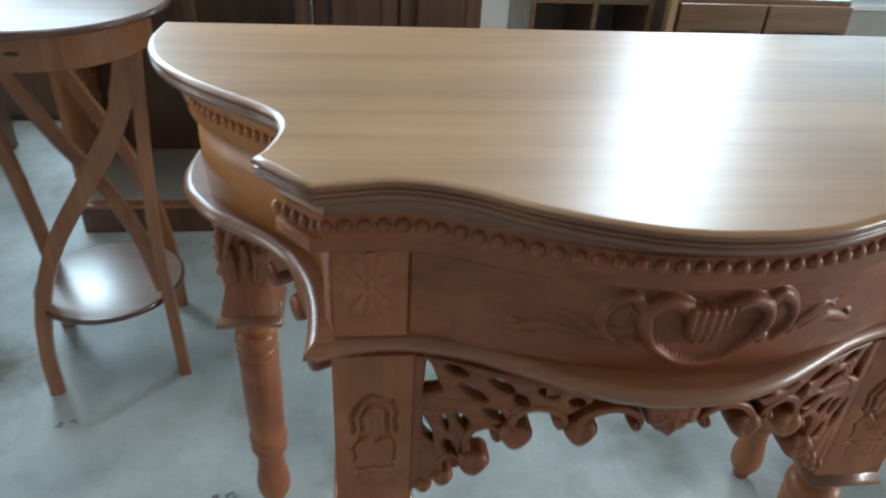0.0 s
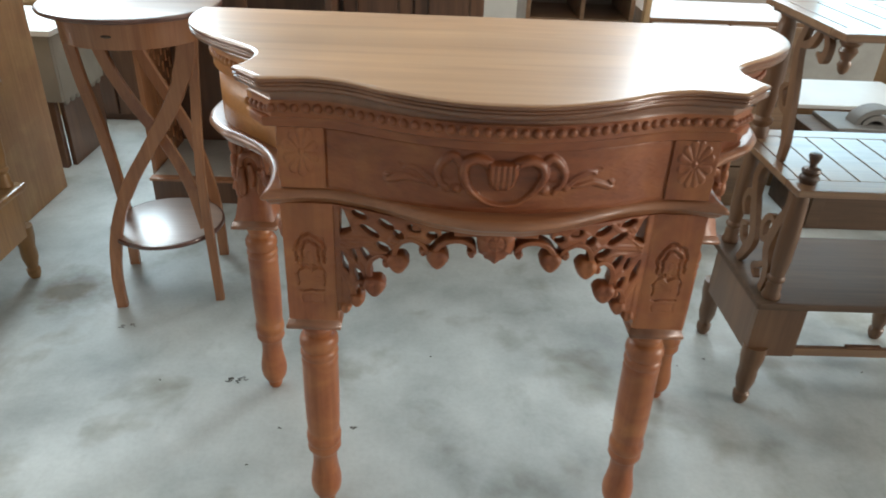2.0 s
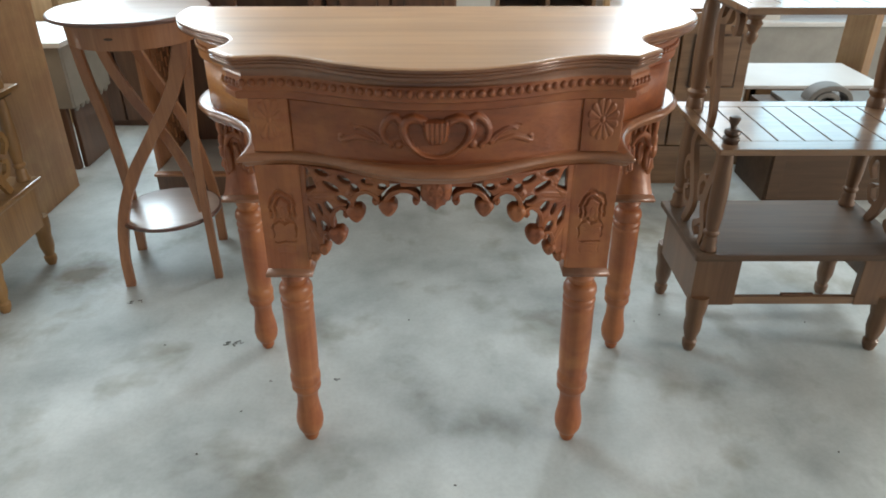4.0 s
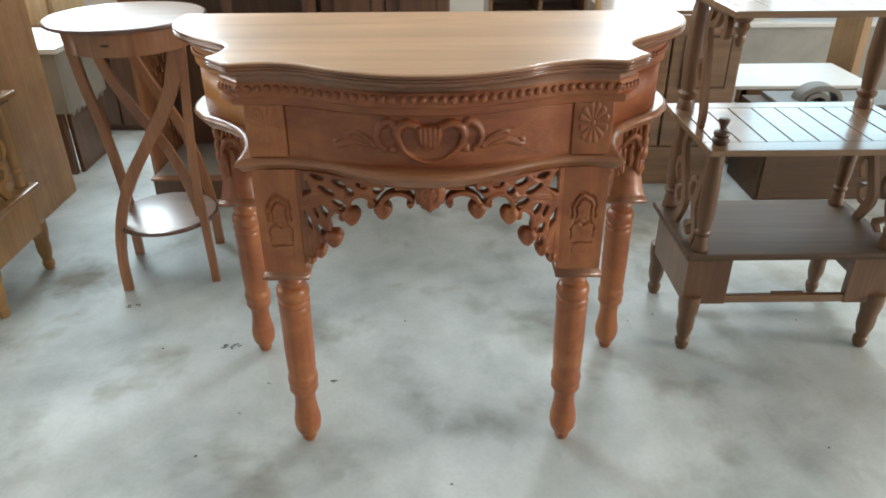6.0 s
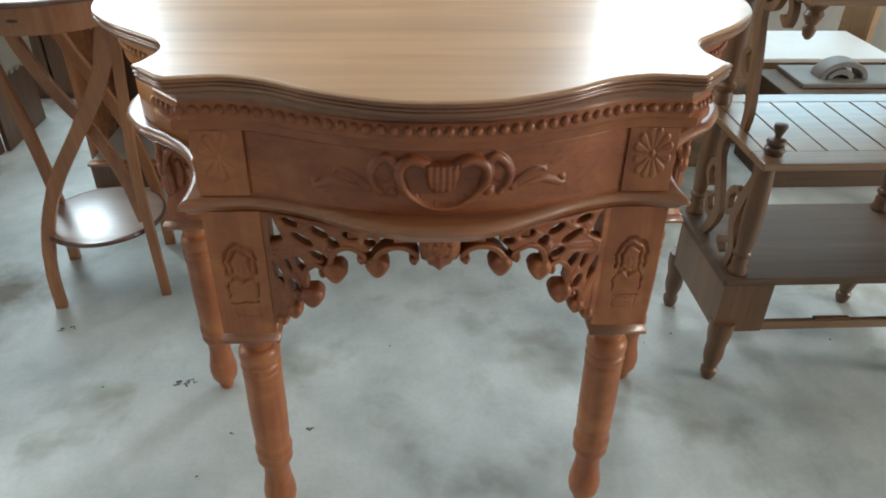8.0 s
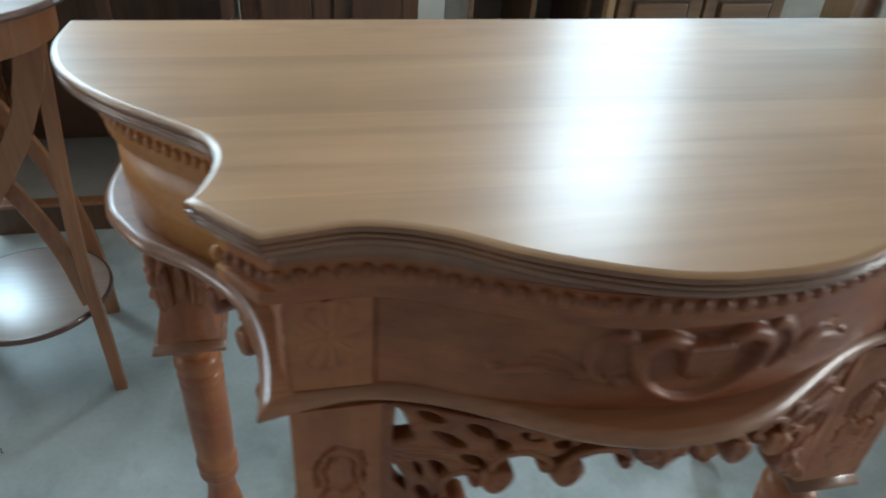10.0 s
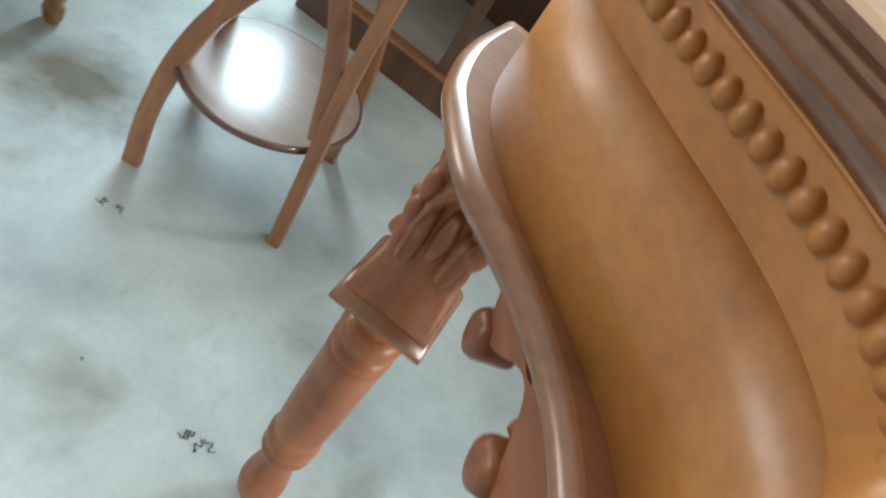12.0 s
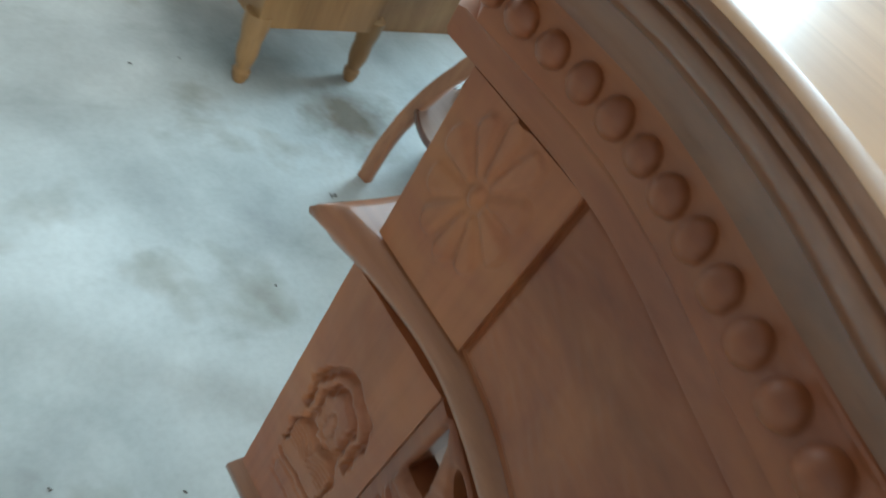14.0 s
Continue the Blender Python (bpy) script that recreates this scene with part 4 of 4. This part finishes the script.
for s in (-1, 1):
    relief("pierced_web", *sorted((s * 0.077, s * 0.2390)), 0.464, 0.6575, 0.00125, web_height, apron_front, 0.019, CARVED, carving, web_shape, "pierced carving of leaves")
    part("edge_strip", boxed(*sorted((s * 0.2375, 0.2424 if s > 0 else -0.2394)), -0.0215, 0.008, 0.4505, 0.6572, 0.0008), CARVED_UP, carving)
    for bx, bz, r in BUDS:
        part("bud", bud(bmesh.new(), s * bx, apron_y(bx) - 0.004, bz, r), CARVED, carving)
    for pts in SCROLLS:
        line = spline(pts, 6)
        bm = bmesh.new()
        plank(bm, [(s * q[0], apron_y(q[0]) + 0.0135, q[1]) for q in line], APRON_THICK - 0.001, [0.0066, 0.0072, 0.0080], (0, 1, 0))
        part("scroll", bm, CARVED, carving)
        bm = bmesh.new()
        part("scroll_curl", bud(bm, s * (pts[0][0] - 0.0005), apron_y(pts[0][0]) - 0.0035, pts[0][1] + 0.0005, 0.0068, APRON_THICK - 0.004), CARVED, carving)


def ornament_height(x, z):
    f = inside(x, z, ORNAMENT)
    r, a = np.hypot(x, z - 0.634), np.arctan2(x, 0.634 - z)
    return -0.004 + 0.009 * np.sqrt(np.clip(f / 0.011, 0, 1)) - 0.0016 * np.abs(np.sin(a * 3.4)) * np.clip(r / 0.012, 0, 1) - 0.0014 * np.exp(-(((r - 0.012) / 0.0012) ** 2))


ORNAMENT = [(-0.024, 0.657), (0.024, 0.657), (0.0268, 0.640), (0.0268, 0.627), (0.0240, 0.6165), (0.0175, 0.6130), (0.0150, 0.6070), (0.0080, 0.6045), (0.0, 0.5975), (-0.0080, 0.6035), (-0.0150, 0.6065), (-0.0175, 0.6125), (-0.0240, 0.6160), (-0.0268, 0.627), (-0.0268, 0.640)]
relief("centre_ornament", -0.028, 0.028, 0.596, 0.6575, 0.0012, ornament_height, lambda x: apron_y(x) - 0.001, APRON_THICK, CARVED, carving, lambda x, z: inside(x, z, ORNAMENT), "shell-like hanging ornament")
bm = bmesh.new()
for x0, x1 in ((0.0, 0.06), (0.06, 0.12)):
    for s in (-1, 1):
        box(bm, *sorted((s * x0, s * x1)), max(apron_y(x0), apron_y(x1)) + 0.001, apron_y(x1) + 0.030, 0.6405, 0.6565, 0.001)
part("apron_rail", bm, CARVED, carving)

# side carving between front and rear blocks: scrolls with buds
for s in (-1, 1):
    rail = boxed(0, 0.26, -0.006, 0.006, 0.642, 0.657, 0.002)
    side = part("side_carving", rail, CARVED, table)
    side.matrix_basis = Matrix.Translation((s * 0.312, 0.055, 0)) @ Matrix.Rotation(math.atan2(0.26, s * 0.115), 4, "Z")
    for bx, bz in ((0.058, 0.547), (0.100, 0.592), (0.188, 0.585)):
        bm = bud(bmesh.new(), bx, -0.016, bz, 0.018)
        for v in bm.verts:
            v.co.y *= s
        part("bud", bm, CARVED, side)
        line = spline([(bx - 0.03, bz + 0.03), (bx - 0.018, bz + 0.05), (bx + 0.005, bz + 0.052), (bx + 0.012, bz + 0.02)], 5)
        part("scroll", tube(bmesh.new(), [(q[0], 0, q[1]) for q in line], 0.006, 8, 1.4), CARVED, side)

    relief("side_web", 0.004, 0.256, 0.585, 0.6575, 0.002, lambda x, z: 0.0012 * np.sin(x * 190) * np.sin(z * 160), lambda x: -0.0088, 0.0176, CARVED, side, lambda x, z: np.minimum(z - 0.612 - 0.018 * np.sin(x * 58 + 0.5) + 0.05 * np.clip(x - 0.20, 0, 1), np.hypot((x - 0.135) / 1.6, z - 0.640) - 0.008))

# ---- the two-tier plant stand ----
stand = thing("plant_stand", -0.82, 0.79, 0, "round two-tier wooden plant stand with crossing curved legs", "stand")
disc = [(0.196, 0.777), (0.203, 0.7765), (0.2075, 0.774), (0.209, 0.770), (0.2075, 0.766), (0.203, 0.7635), (0.19, 0.762)]
part("tabletop", lathe(disc[:2] + [(0.203, 0.764)], 0, 0, 64), STAND_TOP, stand, "glossy round top")
part("rim", lathe([(0.2032, 0.7763)] + disc[2:6], 0, 0, 64), RIM_WOOD, stand, "dark rounded rim")
part("apron", lathe([(0.168, 0.7625), (0.166, 0.70), (0.158, 0.70)], 0, 0, 48), STAND_WOOD, stand)
# dark oval set on the apron for the shade inside a slot
bm = bmesh.new()
ball(bm, 0.0, -0.1665, 0.7295, 0.012, 0.003, 0.0035, 14)
part("slot_shade", bm, RACK_DARK, stand, "small dark oval in place of a shaded slot")
shelf_disc = part("shelf", lathe([(0.1435, 0.192), (0.1445, 0.1915), (0.1445, 0.178)], 0, 0, 56), SHELF_TOP, stand, "glossy round lower shelf")
part("rim", lathe([(0.1446, 0.1917), (0.148, 0.191), (0.150, 0.188), (0.150, 0.182), (0.148, 0.179), (0.1446, 0.178)], 0, 0, 56), RIM_WOOD, shelf_disc, "dark rounded rim")
LEGS = [[(-0.103, -0.145, 0), (-0.108, -0.128, 0.10), (-0.098, -0.10, 0.21), (-0.06, -0.075, 0.32), (0.015, -0.065, 0.44), (0.085, -0.06, 0.55), (0.125, -0.05, 0.65), (0.14, -0.03, 0.765)],
        [(0.147, -0.095, 0), (0.142, -0.09, 0.15), (0.133, -0.075, 0.35), (0.14, -0.05, 0.58), (0.150, -0.03, 0.765)],
        [(-0.12, 0.0, 0.74), (-0.085, 0.0, 0.62), (-0.03, -0.01, 0.52), (0.04, -0.03, 0.43), (0.10, -0.065, 0.33), (0.132, -0.085, 0.22)],
        [(-0.154, 0.084, 0), (-0.14, 0.06, 0.2), (-0.145, 0.03, 0.42), (-0.16, 0.0, 0.6), (-0.165, -0.02, 0.765)],
        [(0.092, 0.155, 0), (0.09, 0.14, 0.2), (0.05, 0.13, 0.4), (-0.03, 0.12, 0.58), (-0.09, 0.10, 0.74)]]
for pts, wide in zip(LEGS, ((0.027, 0.03, 0.034, 0.038, 0.046), 0.023, 0.028, 0.028, 0.028)):
    part("leg", plank(bmesh.new(), spline(pts, 7), wide, 0.022, (1, 0.15, 0)), STAND_WOOD, stand)

# ---- serving racks with slatted shelves ----


LOWER_FRET = [([(-0.104, 0.553), (-0.118, 0.505), (-0.094, 0.445), (-0.080, 0.385), (-0.104, 0.335), (-0.098, 0.285)], 0.0125), ([(-0.092, 0.440), (-0.062, 0.452), (-0.038, 0.425), (-0.050, 0.392), (-0.066, 0.405)], 0.0075),
              ([(-0.088, 0.350), (-0.060, 0.330), (-0.045, 0.318), (-0.062, 0.302)], 0.0075), ([(0.020, 0.553), (0.050, 0.500), (0.022, 0.430), (-0.004, 0.370), (0.018, 0.320), (0.040, 0.285)], 0.0135), ([(0.030, 0.445), (0.062, 0.455), (0.078, 0.425), (0.060, 0.400)], 0.0075), ([(0.004, 0.345), (0.040, 0.345), (0.055, 0.375), (0.036, 0.385)], 0.0075)]
UPPER_FRET = [([(0.004, 0.852), (0.024, 0.790), (0.004, 0.715), (-0.012, 0.650), (-0.024, 0.605), (-0.022, 0.565)], 0.0130), ([(0.016, 0.800), (-0.020, 0.812), (-0.050, 0.852)], 0.0080), ([(-0.052, 0.852), (-0.082, 0.825), (-0.078, 0.795), (-0.058, 0.800)], 0.0085), ([(-0.008, 0.665), (0.026, 0.668), (0.044, 0.700), (0.026, 0.716)], 0.0075)]


def fret_shape(strokes, u, v):
    """Sawn scrolls: wood within a stroke's half width, swelling in the middle."""
    f = np.full(u.shape, -0.05)
    for pts, r in strokes:
        d, along = line_dist(u, v, spline(pts, 6))
        f = np.maximum(f, r * (0.62 + 0.5 * np.sin(along * math.pi)) - d)
    return f


POST_LOW = [(0.012, 0.56), (0.017, 0.55), (0.013, 0.542), (0.016, 0.53), (0.018, 0.50), (0.0205, 0.44), (0.019, 0.38), (0.015, 0.345), (0.019, 0.34), (0.019, 0.335), (0.014, 0.328), (0.017, 0.318), (0.0165, 0.305), (0.02, 0.298), (0.02, 0.2905)]
POST_HIGH = [(0.014, 0.85), (0.019, 0.84), (0.015, 0.83), (0.019, 0.815), (0.022, 0.76), (0.0235, 0.70), (0.02, 0.64), (0.017, 0.615), (0.024, 0.608), (0.024, 0.60), (0.018, 0.592), (0.022, 0.58), (0.022, 0.565)]
FINIAL = [(0.0053, 0.6283), (0.0114, 0.6268), (0.0128, 0.6222), (0.0097, 0.6131), (0.0061, 0.604), (0.007, 0.6002), (0.0166, 0.5964), (0.0185, 0.5911), (0.0166, 0.5865), (0.0141, 0.5835), (0.0185, 0.5797), (0.0193, 0.5751), (0.0166, 0.5698), (0.0166, 0.566)]
DROP = [(0.019, 0.848), (0.02, 0.84), (0.013, 0.832), (0.017, 0.824), (0.012, 0.814), (0.009, 0.808), (0.0125, 0.80), (0.009, 0.788), (0.004, 0.782)]


def serving_rack(x, y, label, upright, flat, dull):
    rack = thing("serving_rack", x, y, 0, label, "rack", "serving racks")
    w, d = 0.235, 0.137
    for sx in (-1, 1):
        for sy in (-1, 1):
            cx, cy = sx * w, sy * d
            foot = [(0.0265, 0.165), (0.0265, 0.135), (0.0245, 0.12), (0.021, 0.10), (0.022, 0.085), (0.0215, 0.065), (0.016, 0.042), (0.014, 0.034), (0.0185, 0.028), (0.0175, 0.014), (0.012, 0.0)]
            part("foot", lathe(foot, cx, cy, 20), upright, rack)
            part("post", lathe(POST_LOW, cx + sx * -0.004, cy * 0.93, 20), upright, rack)
            if sy < 0:
                part("finial", lathe(FINIAL, cx - sx * 0.002, cy, 18), RACK_DARK, rack, "dark turned urn finial")
                part("drop_finial", lathe(DROP, cx - sx * 0.004, cy * 0.96, 16), upright, rack)
            else:
                part("post", lathe(POST_HIGH, cx - sx * 0.004, cy * 0.93, 20), upright, rack)
        # sawn scrolls on the ends
        e = sx * (w + 0.012)
        for part_name, strokes, z0, z1 in (("end_scroll", LOWER_FRET, 0.2900, 0.5515), ("upper_scroll", UPPER_FRET, 0.5670, 0.8495)):
            cutout = relief(part_name, -d + 0.002, d - 0.002, z0, z1, 0.0035, lambda u, v: 0 * u, lambda u: 0.0, 0.013, upright, rack, lambda u, v: fret_shape(strokes, u, v))
            cutout.matrix_basis = Matrix.Translation((e, 0, 0)) @ Matrix.Rotation(sx * math.pi / 2, 4, "Z") @ Matrix.Diagonal((sx, 1, 1, 1))
        part("end_panel", boxed(*sorted((sx * (w + 0.02), sx * (w + 0.004))), -d + 0.01, d - 0.01, 0.142, 0.2715, 0.002), upright, rack)
        part("front_block", boxed(*sorted((sx * (w + 0.024), sx * (w - 0.085))), -d - 0.012, -d + 0.009, 0.142, 0.2715, 0.002), upright, rack)
        part("back_block", boxed(*sorted((sx * (w + 0.005), sx * (w - 0.085))), d - 0.006, d + 0.012, 0.142, 0.2715, 0.002), upright, rack)
    for sy in (-1, 1):
        part("rail", boxed(-w + 0.08, w - 0.08, *sorted((sy * (d + 0.009), sy * (d - 0.005))), 0.143, 0.164, 0.002), flat, rack)
    part("catch", boxed(-0.03, 0.05, -d - 0.004, -d + 0.006, 0.164, 0.169, 0.001), DARK_WOOD, rack)
    # on the brown rack this shelf carries its shade in its dark colour
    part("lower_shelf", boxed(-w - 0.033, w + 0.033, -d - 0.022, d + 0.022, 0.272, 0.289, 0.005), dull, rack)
    for z in (0.552, 0.85):
        part("shelf_rail", boxed(-w - 0.035, w + 0.035, -d - 0.045, -d + 0.012, z, z + 0.0145, 0.003), flat, rack)
        part("shelf_rail", boxed(-w - 0.035, w + 0.035, d - 0.012, d + 0.035, z, z + 0.0145, 0.003), flat, rack)
        n, gap = 9, 0.0045
        step = (2 * w + 0.07 + gap) / n
        for k in range(n + 1):
            x0 = max(-w - 0.035, -w - 0.035 + (k - 0.5) * step)
            part("slat", boxed(x0, min(w + 0.035, -w - 0.035 + (k + 0.5) * step - gap), -d + 0.0125, d - 0.0125, z + 0.0004, z + 0.0141, 0.0006), flat, rack)
        # dark board added under the slats so that the slots look shaded
        part("slot_shade_board", boxed(-w - 0.030, w + 0.030, -d + 0.0005, d - 0.0005, z - 0.006, z - 0.0002, 0.001), RACK_DARK, rack)
    return rack


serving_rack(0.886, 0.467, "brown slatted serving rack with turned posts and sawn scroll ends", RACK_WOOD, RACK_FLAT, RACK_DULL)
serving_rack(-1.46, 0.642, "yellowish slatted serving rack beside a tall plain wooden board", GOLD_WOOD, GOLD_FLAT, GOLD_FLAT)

# ---- furniture stored behind ----
cab = thing("wardrobe", -1.66, 1.11, 0, "tall plain yellow-brown wooden wardrobe, its bare side turned out", "wardrobe")
part("body", boxed(-0.24, 0.25, -0.25, 0.28, 0.0, 1.0, 0.004), BOARD_WOOD, cab)
part("plinth", boxed(-0.23, 0.24, -0.24, 0.27, -0.0, 0.02, 0.002), DARK_WOOD, cab)


open_cab = thing("open_cabinet", -0.72, 1.48, 0, "dark brown open cabinet with grey floor board and slotted end", "cabinet", "stored cabinets")
part("plinth", boxed(-0.34, 0.28, -0.19, -0.165, 0.0, 0.080, 0.003), DARK_WOOD, open_cab)
part("plinth_moulding", boxed(-0.345, 0.285, -0.198, -0.164, 0.081, 0.092, 0.003), STAND_WOOD, open_cab)
part("floor_board", boxed(-0.34, 0.28, -0.1635, 0.20, 0.070, 0.0905, 0.002), GREY_BOARD, open_cab, "dull grey board")
part("back", boxed(-0.36, 0.28, 0.178, 0.20, 0.091, 0.93, 0.003), DARK_WOOD, open_cab)
part("post", boxed(0.012, 0.040, -0.188, -0.160, 0.0925, 0.93, 0.003), DARK_WOOD, open_cab)
part("end_board", boxed(0.281, 0.302, -0.19, 0.20, 0.0, 0.93, 0.003), DARK_WOOD, open_cab)
part("top", boxed(-0.375, 0.315, -0.21, 0.215, 0.931, 0.955, 0.004), DARK_WOOD, open_cab)
part("end_foot", boxed(-0.3645, -0.3455, -0.118, 0.20, 0.0, 0.036, 0.002), STAND_WOOD, open_cab)


def lattice_shape(x, z):
    """A board with staggered upright slots."""
    f = np.full(x.shape, 0.05)
    for k in range(6):
        cx = -0.015 + 0.034 * k
        row = (z - 0.125 + (0.0305 if k % 2 else 0)) / 0.061
        d = np.maximum(np.abs(x - cx) - 0.0068, np.abs(row - np.round(row)) * 0.061 - 0.0185)
        f = np.minimum(f, np.where((z > 0.085) & (z < 0.90), d, 0.05))
    return f


lattice = relief("lattice_end", -0.118, 0.198, 0.036, 0.93, 0.0035, lambda x, z: 0 * x, lambda x: 0.0, 0.016, STAND_WOOD, open_cab, lattice_shape, "brown board pierced by staggered slots")
lattice.matrix_basis = Matrix.Translation((-0.345, 0, 0)) @ Matrix.Rotation(math.pi / 2, 4, "Z")


def panelled(name, x0, x1, y, depth, h, mat, label, doors=2, low=0.24):
    c = thing(name, (x0 + x1) / 2, y + depth / 2, 0, label, name.split("_")[-1], "stored cabinets")
    w, d = (x1 - x0) / 2, depth / 2
    part("body", boxed(-w, w, -d + 0.022, d, 0.0, h, 0.003), mat, c)
    step = 2 * w / doors
    for k in range(doors):
        a = -w + k * step
        door = part("door", boxed(a + 0.004, a + step - 0.004, -d, -d + 0.0215, 0.16, h - 0.012, 0.004), mat, c)
        part("door_panel", boxed(a + 0.05, a + step - 0.05, -d - 0.008, -d - 0.0025, low, h - 0.09, 0.006), mat, door)
        # thin dark plate gives the shade of a groove round the panel
        part("groove_shade", boxed(a + 0.043, a + step - 0.043, -d - 0.0022, -d - 0.0005, low - 0.007, h - 0.083, 0.0005), RACK_DARK, door)
    part("plinth", boxed(-w, w, -d + 0.004, -d + 0.0215, 0.0, 0.155, 0.003), mat, c)
    return c


panelled("tall_cabinet", -0.405, 0.06, 1.45, 0.4, 0.92, DARK_WOOD, "dark brown panelled cupboard behind the table")
panelled("brown_cabinet", 0.60, 1.12, 1.40, 0.35, 0.66, RACK_FLAT, "tan-brown panelled cupboard near the open bay", 2, 0.39)
shelf = thing("open_shelf", 0.38, 1.62, 0, "grey-brown open wooden shelf unit", "shelf", "stored cabinets")
part("back", boxed(-0.18, 0.18, 0.14, 0.155, 0.0, 0.95, 0.002), GREY_PANEL, shelf)
for x in (-0.18, 0.0, 0.165):
    part("upright", boxed(x, x + 0.015, -0.14, 0.139, 0.0, 0.95, 0.002), RACK_FLAT, shelf)
for z in (0.05, 0.35, 0.62, 0.93):
    part("board", boxed(-0.164, -0.001, -0.138, 0.138, z, z + 0.015, 0.002), RACK_FLAT, shelf)
    part("board", boxed(0.016, 0.164, -0.138, 0.138, z, z + 0.015, 0.002), RACK_FLAT, shelf)
tagged(part("timber_post", boxed(0.572, 0.592, 1.40, 1.43, 0.0, 1.0, 0.002), PINE), "pale pine batten standing upright among cupboards", "post")

desk = thing("side_table", -1.72, 1.72, 0, "grey-brown side table with a white top and scalloped apron", "table")
part("tabletop", boxed(-0.36, 0.30, -0.2, 0.2, 0.50, 0.52, 0.004), WHITE, desk, "white top")
# apron and scallops are greyed for the pale light haze on them
part("apron", boxed(-0.33, 0.28, -0.18, -0.16, 0.26, 0.499, 0.003), GREY_PANEL, desk)
part("apron", boxed(0.262, 0.28, -0.159, 0.18, 0.26, 0.499, 0.003), GREY_PANEL, desk)
# dark board added to fill the shaded gap below the apron
part("end_panel", boxed(0.244, 0.2615, -0.14, 0.17, 0.0, 0.30, 0.003), DARK_WOOD, desk)
bm = bmesh.new()
for k in range(7):
    ball(bm, 0.271, -0.13 + 0.045 * k, 0.262, 0.008, 0.022, 0.024, 10)
part("scallop", bm, GREY_PANEL, desk)
for x, y in ((-0.31, -0.17), (-0.31, 0.155), (0.212, -0.17), (0.212, 0.155)):
    part("leg", boxed(x, x + 0.03, y, y + 0.03, 0.0, 0.345, 0.004), DARK_WOOD, desk)

low = thing("low_cupboard", -1.45, 2.24, 0, "low dark brown cupboard standing under the open bay", "cupboard", "stored cabinets")
part("body", boxed(-0.24, 0.17, -0.14, 0.2, 0.0, 0.45, 0.004), DARK_WOOD, low)
part("door", boxed(-0.23, -0.04, -0.158, -0.141, 0.03, 0.43, 0.004), DARK_WOOD, low)
part("door", boxed(-0.03, 0.16, -0.158, -0.141, 0.03, 0.43, 0.004), DARK_WOOD, low)
chest = thing("drawer_chest", -1.95, 2.28, 0, "pale pine chest of drawers by the open bay", "chest")
part("body", boxed(-0.2, 0.25, -0.15, 0.15, 0.0, 0.66, 0.004), PINE, chest)
for k in range(4):
    part("drawer", boxed(-0.18, 0.23, -0.165, -0.151, 0.04 + 0.15 * k, 0.175 + 0.15 * k, 0.004), PINE, chest)

bench = thing("white_bench", 1.48, 1.755, 0, "low bench with a flat white board top", "bench")
part("board", boxed(-0.285, 0.265, -0.175, 0.175, 0.325, 0.340, 0.003), WHITE, bench, "white board")
part("rail", boxed(-0.265, 0.245, -0.155, -0.135, 0.265, 0.3245, 0.003), BOARD_WOOD, bench)
for x in (-0.255, 0.215):
    for y in (-0.155, 0.13):
        part("leg", boxed(x, x + 0.03, y, y + 0.025, 0.0, 0.3245, 0.003), BOARD_WOOD, bench)
post = tagged(part("timber_post", boxed(-0.058, 0.058, -0.058, 0.058, 0.0, 0.90, 0.004), BOARD_WOOD), "thick tan timber post standing beside the open bay", "post")
post.matrix_basis = pose(1.848, 2.02, 0, 0, 0, 45)
crate = thing("crate", 1.60, 1.38, 0, "closed grey-brown wooden crate on the concrete floor", "crate")
part("body", boxed(-0.403, 0.25, -0.138, 0.14, 0.0, 0.323, 0.004), RACK_DULL, crate)
for x in (-0.37, 0.215):
    part("batten", boxed(x - 0.022, x + 0.022, -0.148, -0.1385, 0.01, 0.318, 0.002), RACK_DULL, crate)
tagged(part("loose_board", boxed(1.27, 1.84, 1.325, 1.515, 0.324, 0.340, 0.004), DARK_GREY), "dull grey board lying across the crate", "board")
roll = thing("chair_arms", 1.43, 1.40, 0.340, "two curved grey wooden chair arms lying on a grey board", "chair part")
for x, r in ((-0.012, 0.026), (0.0, 0.052)):
    part("arm", plank(bmesh.new(), [(x + 1.4 * r * math.cos(a), 0.0, r * math.sin(a) * 0.95) for a in np.linspace(0, math.pi, 13)], 0.07, 0.02, (0, 1, 0)), DARK_GREY, roll)

# ---- bits on the floor ----
random.seed(4)


def debris(x, y, size, n, label):
    bm = bmesh.new()
    for k in range(n):
        a = random.uniform(0, math.tau)
        px, py = random.uniform(-size, size), random.uniform(-size, size) * 0.4
        pts = [(px + math.cos(a) * u * size * 0.5 - math.sin(a) * size * 0.22 * math.sin(5 * u + k), py + math.sin(a) * u * size * 0.4 + math.cos(a) * size * 0.22 * math.sin(5 * u + k), 0.0015 + 0.001 * math.sin(3 * u + k)) for u in np.linspace(-1, 1, 12)]
        tube(bm, pts, 0.0008, 5)
    ob = tagged(part("wood_shaving", bm, DEBRIS), label, "shaving", "floor shavings")
    ob.location = (x, y, 0)
    return ob


debris(-0.54, 0.353, 0.022, 4, "curled dark wood shaving on the concrete floor")
debris(-0.876, 0.554, 0.018, 3, "curled dark wood shaving on the concrete floor")
debris(-0.248, 0.202, 0.007, 4, "tiny dark chip on the concrete floor")
for k in range(26):
    debris(random.uniform(-1.3, 1.2), random.uniform(-0.7, 0.5), random.uniform(0.002, 0.005), 2, "tiny dark chip on the concrete floor")
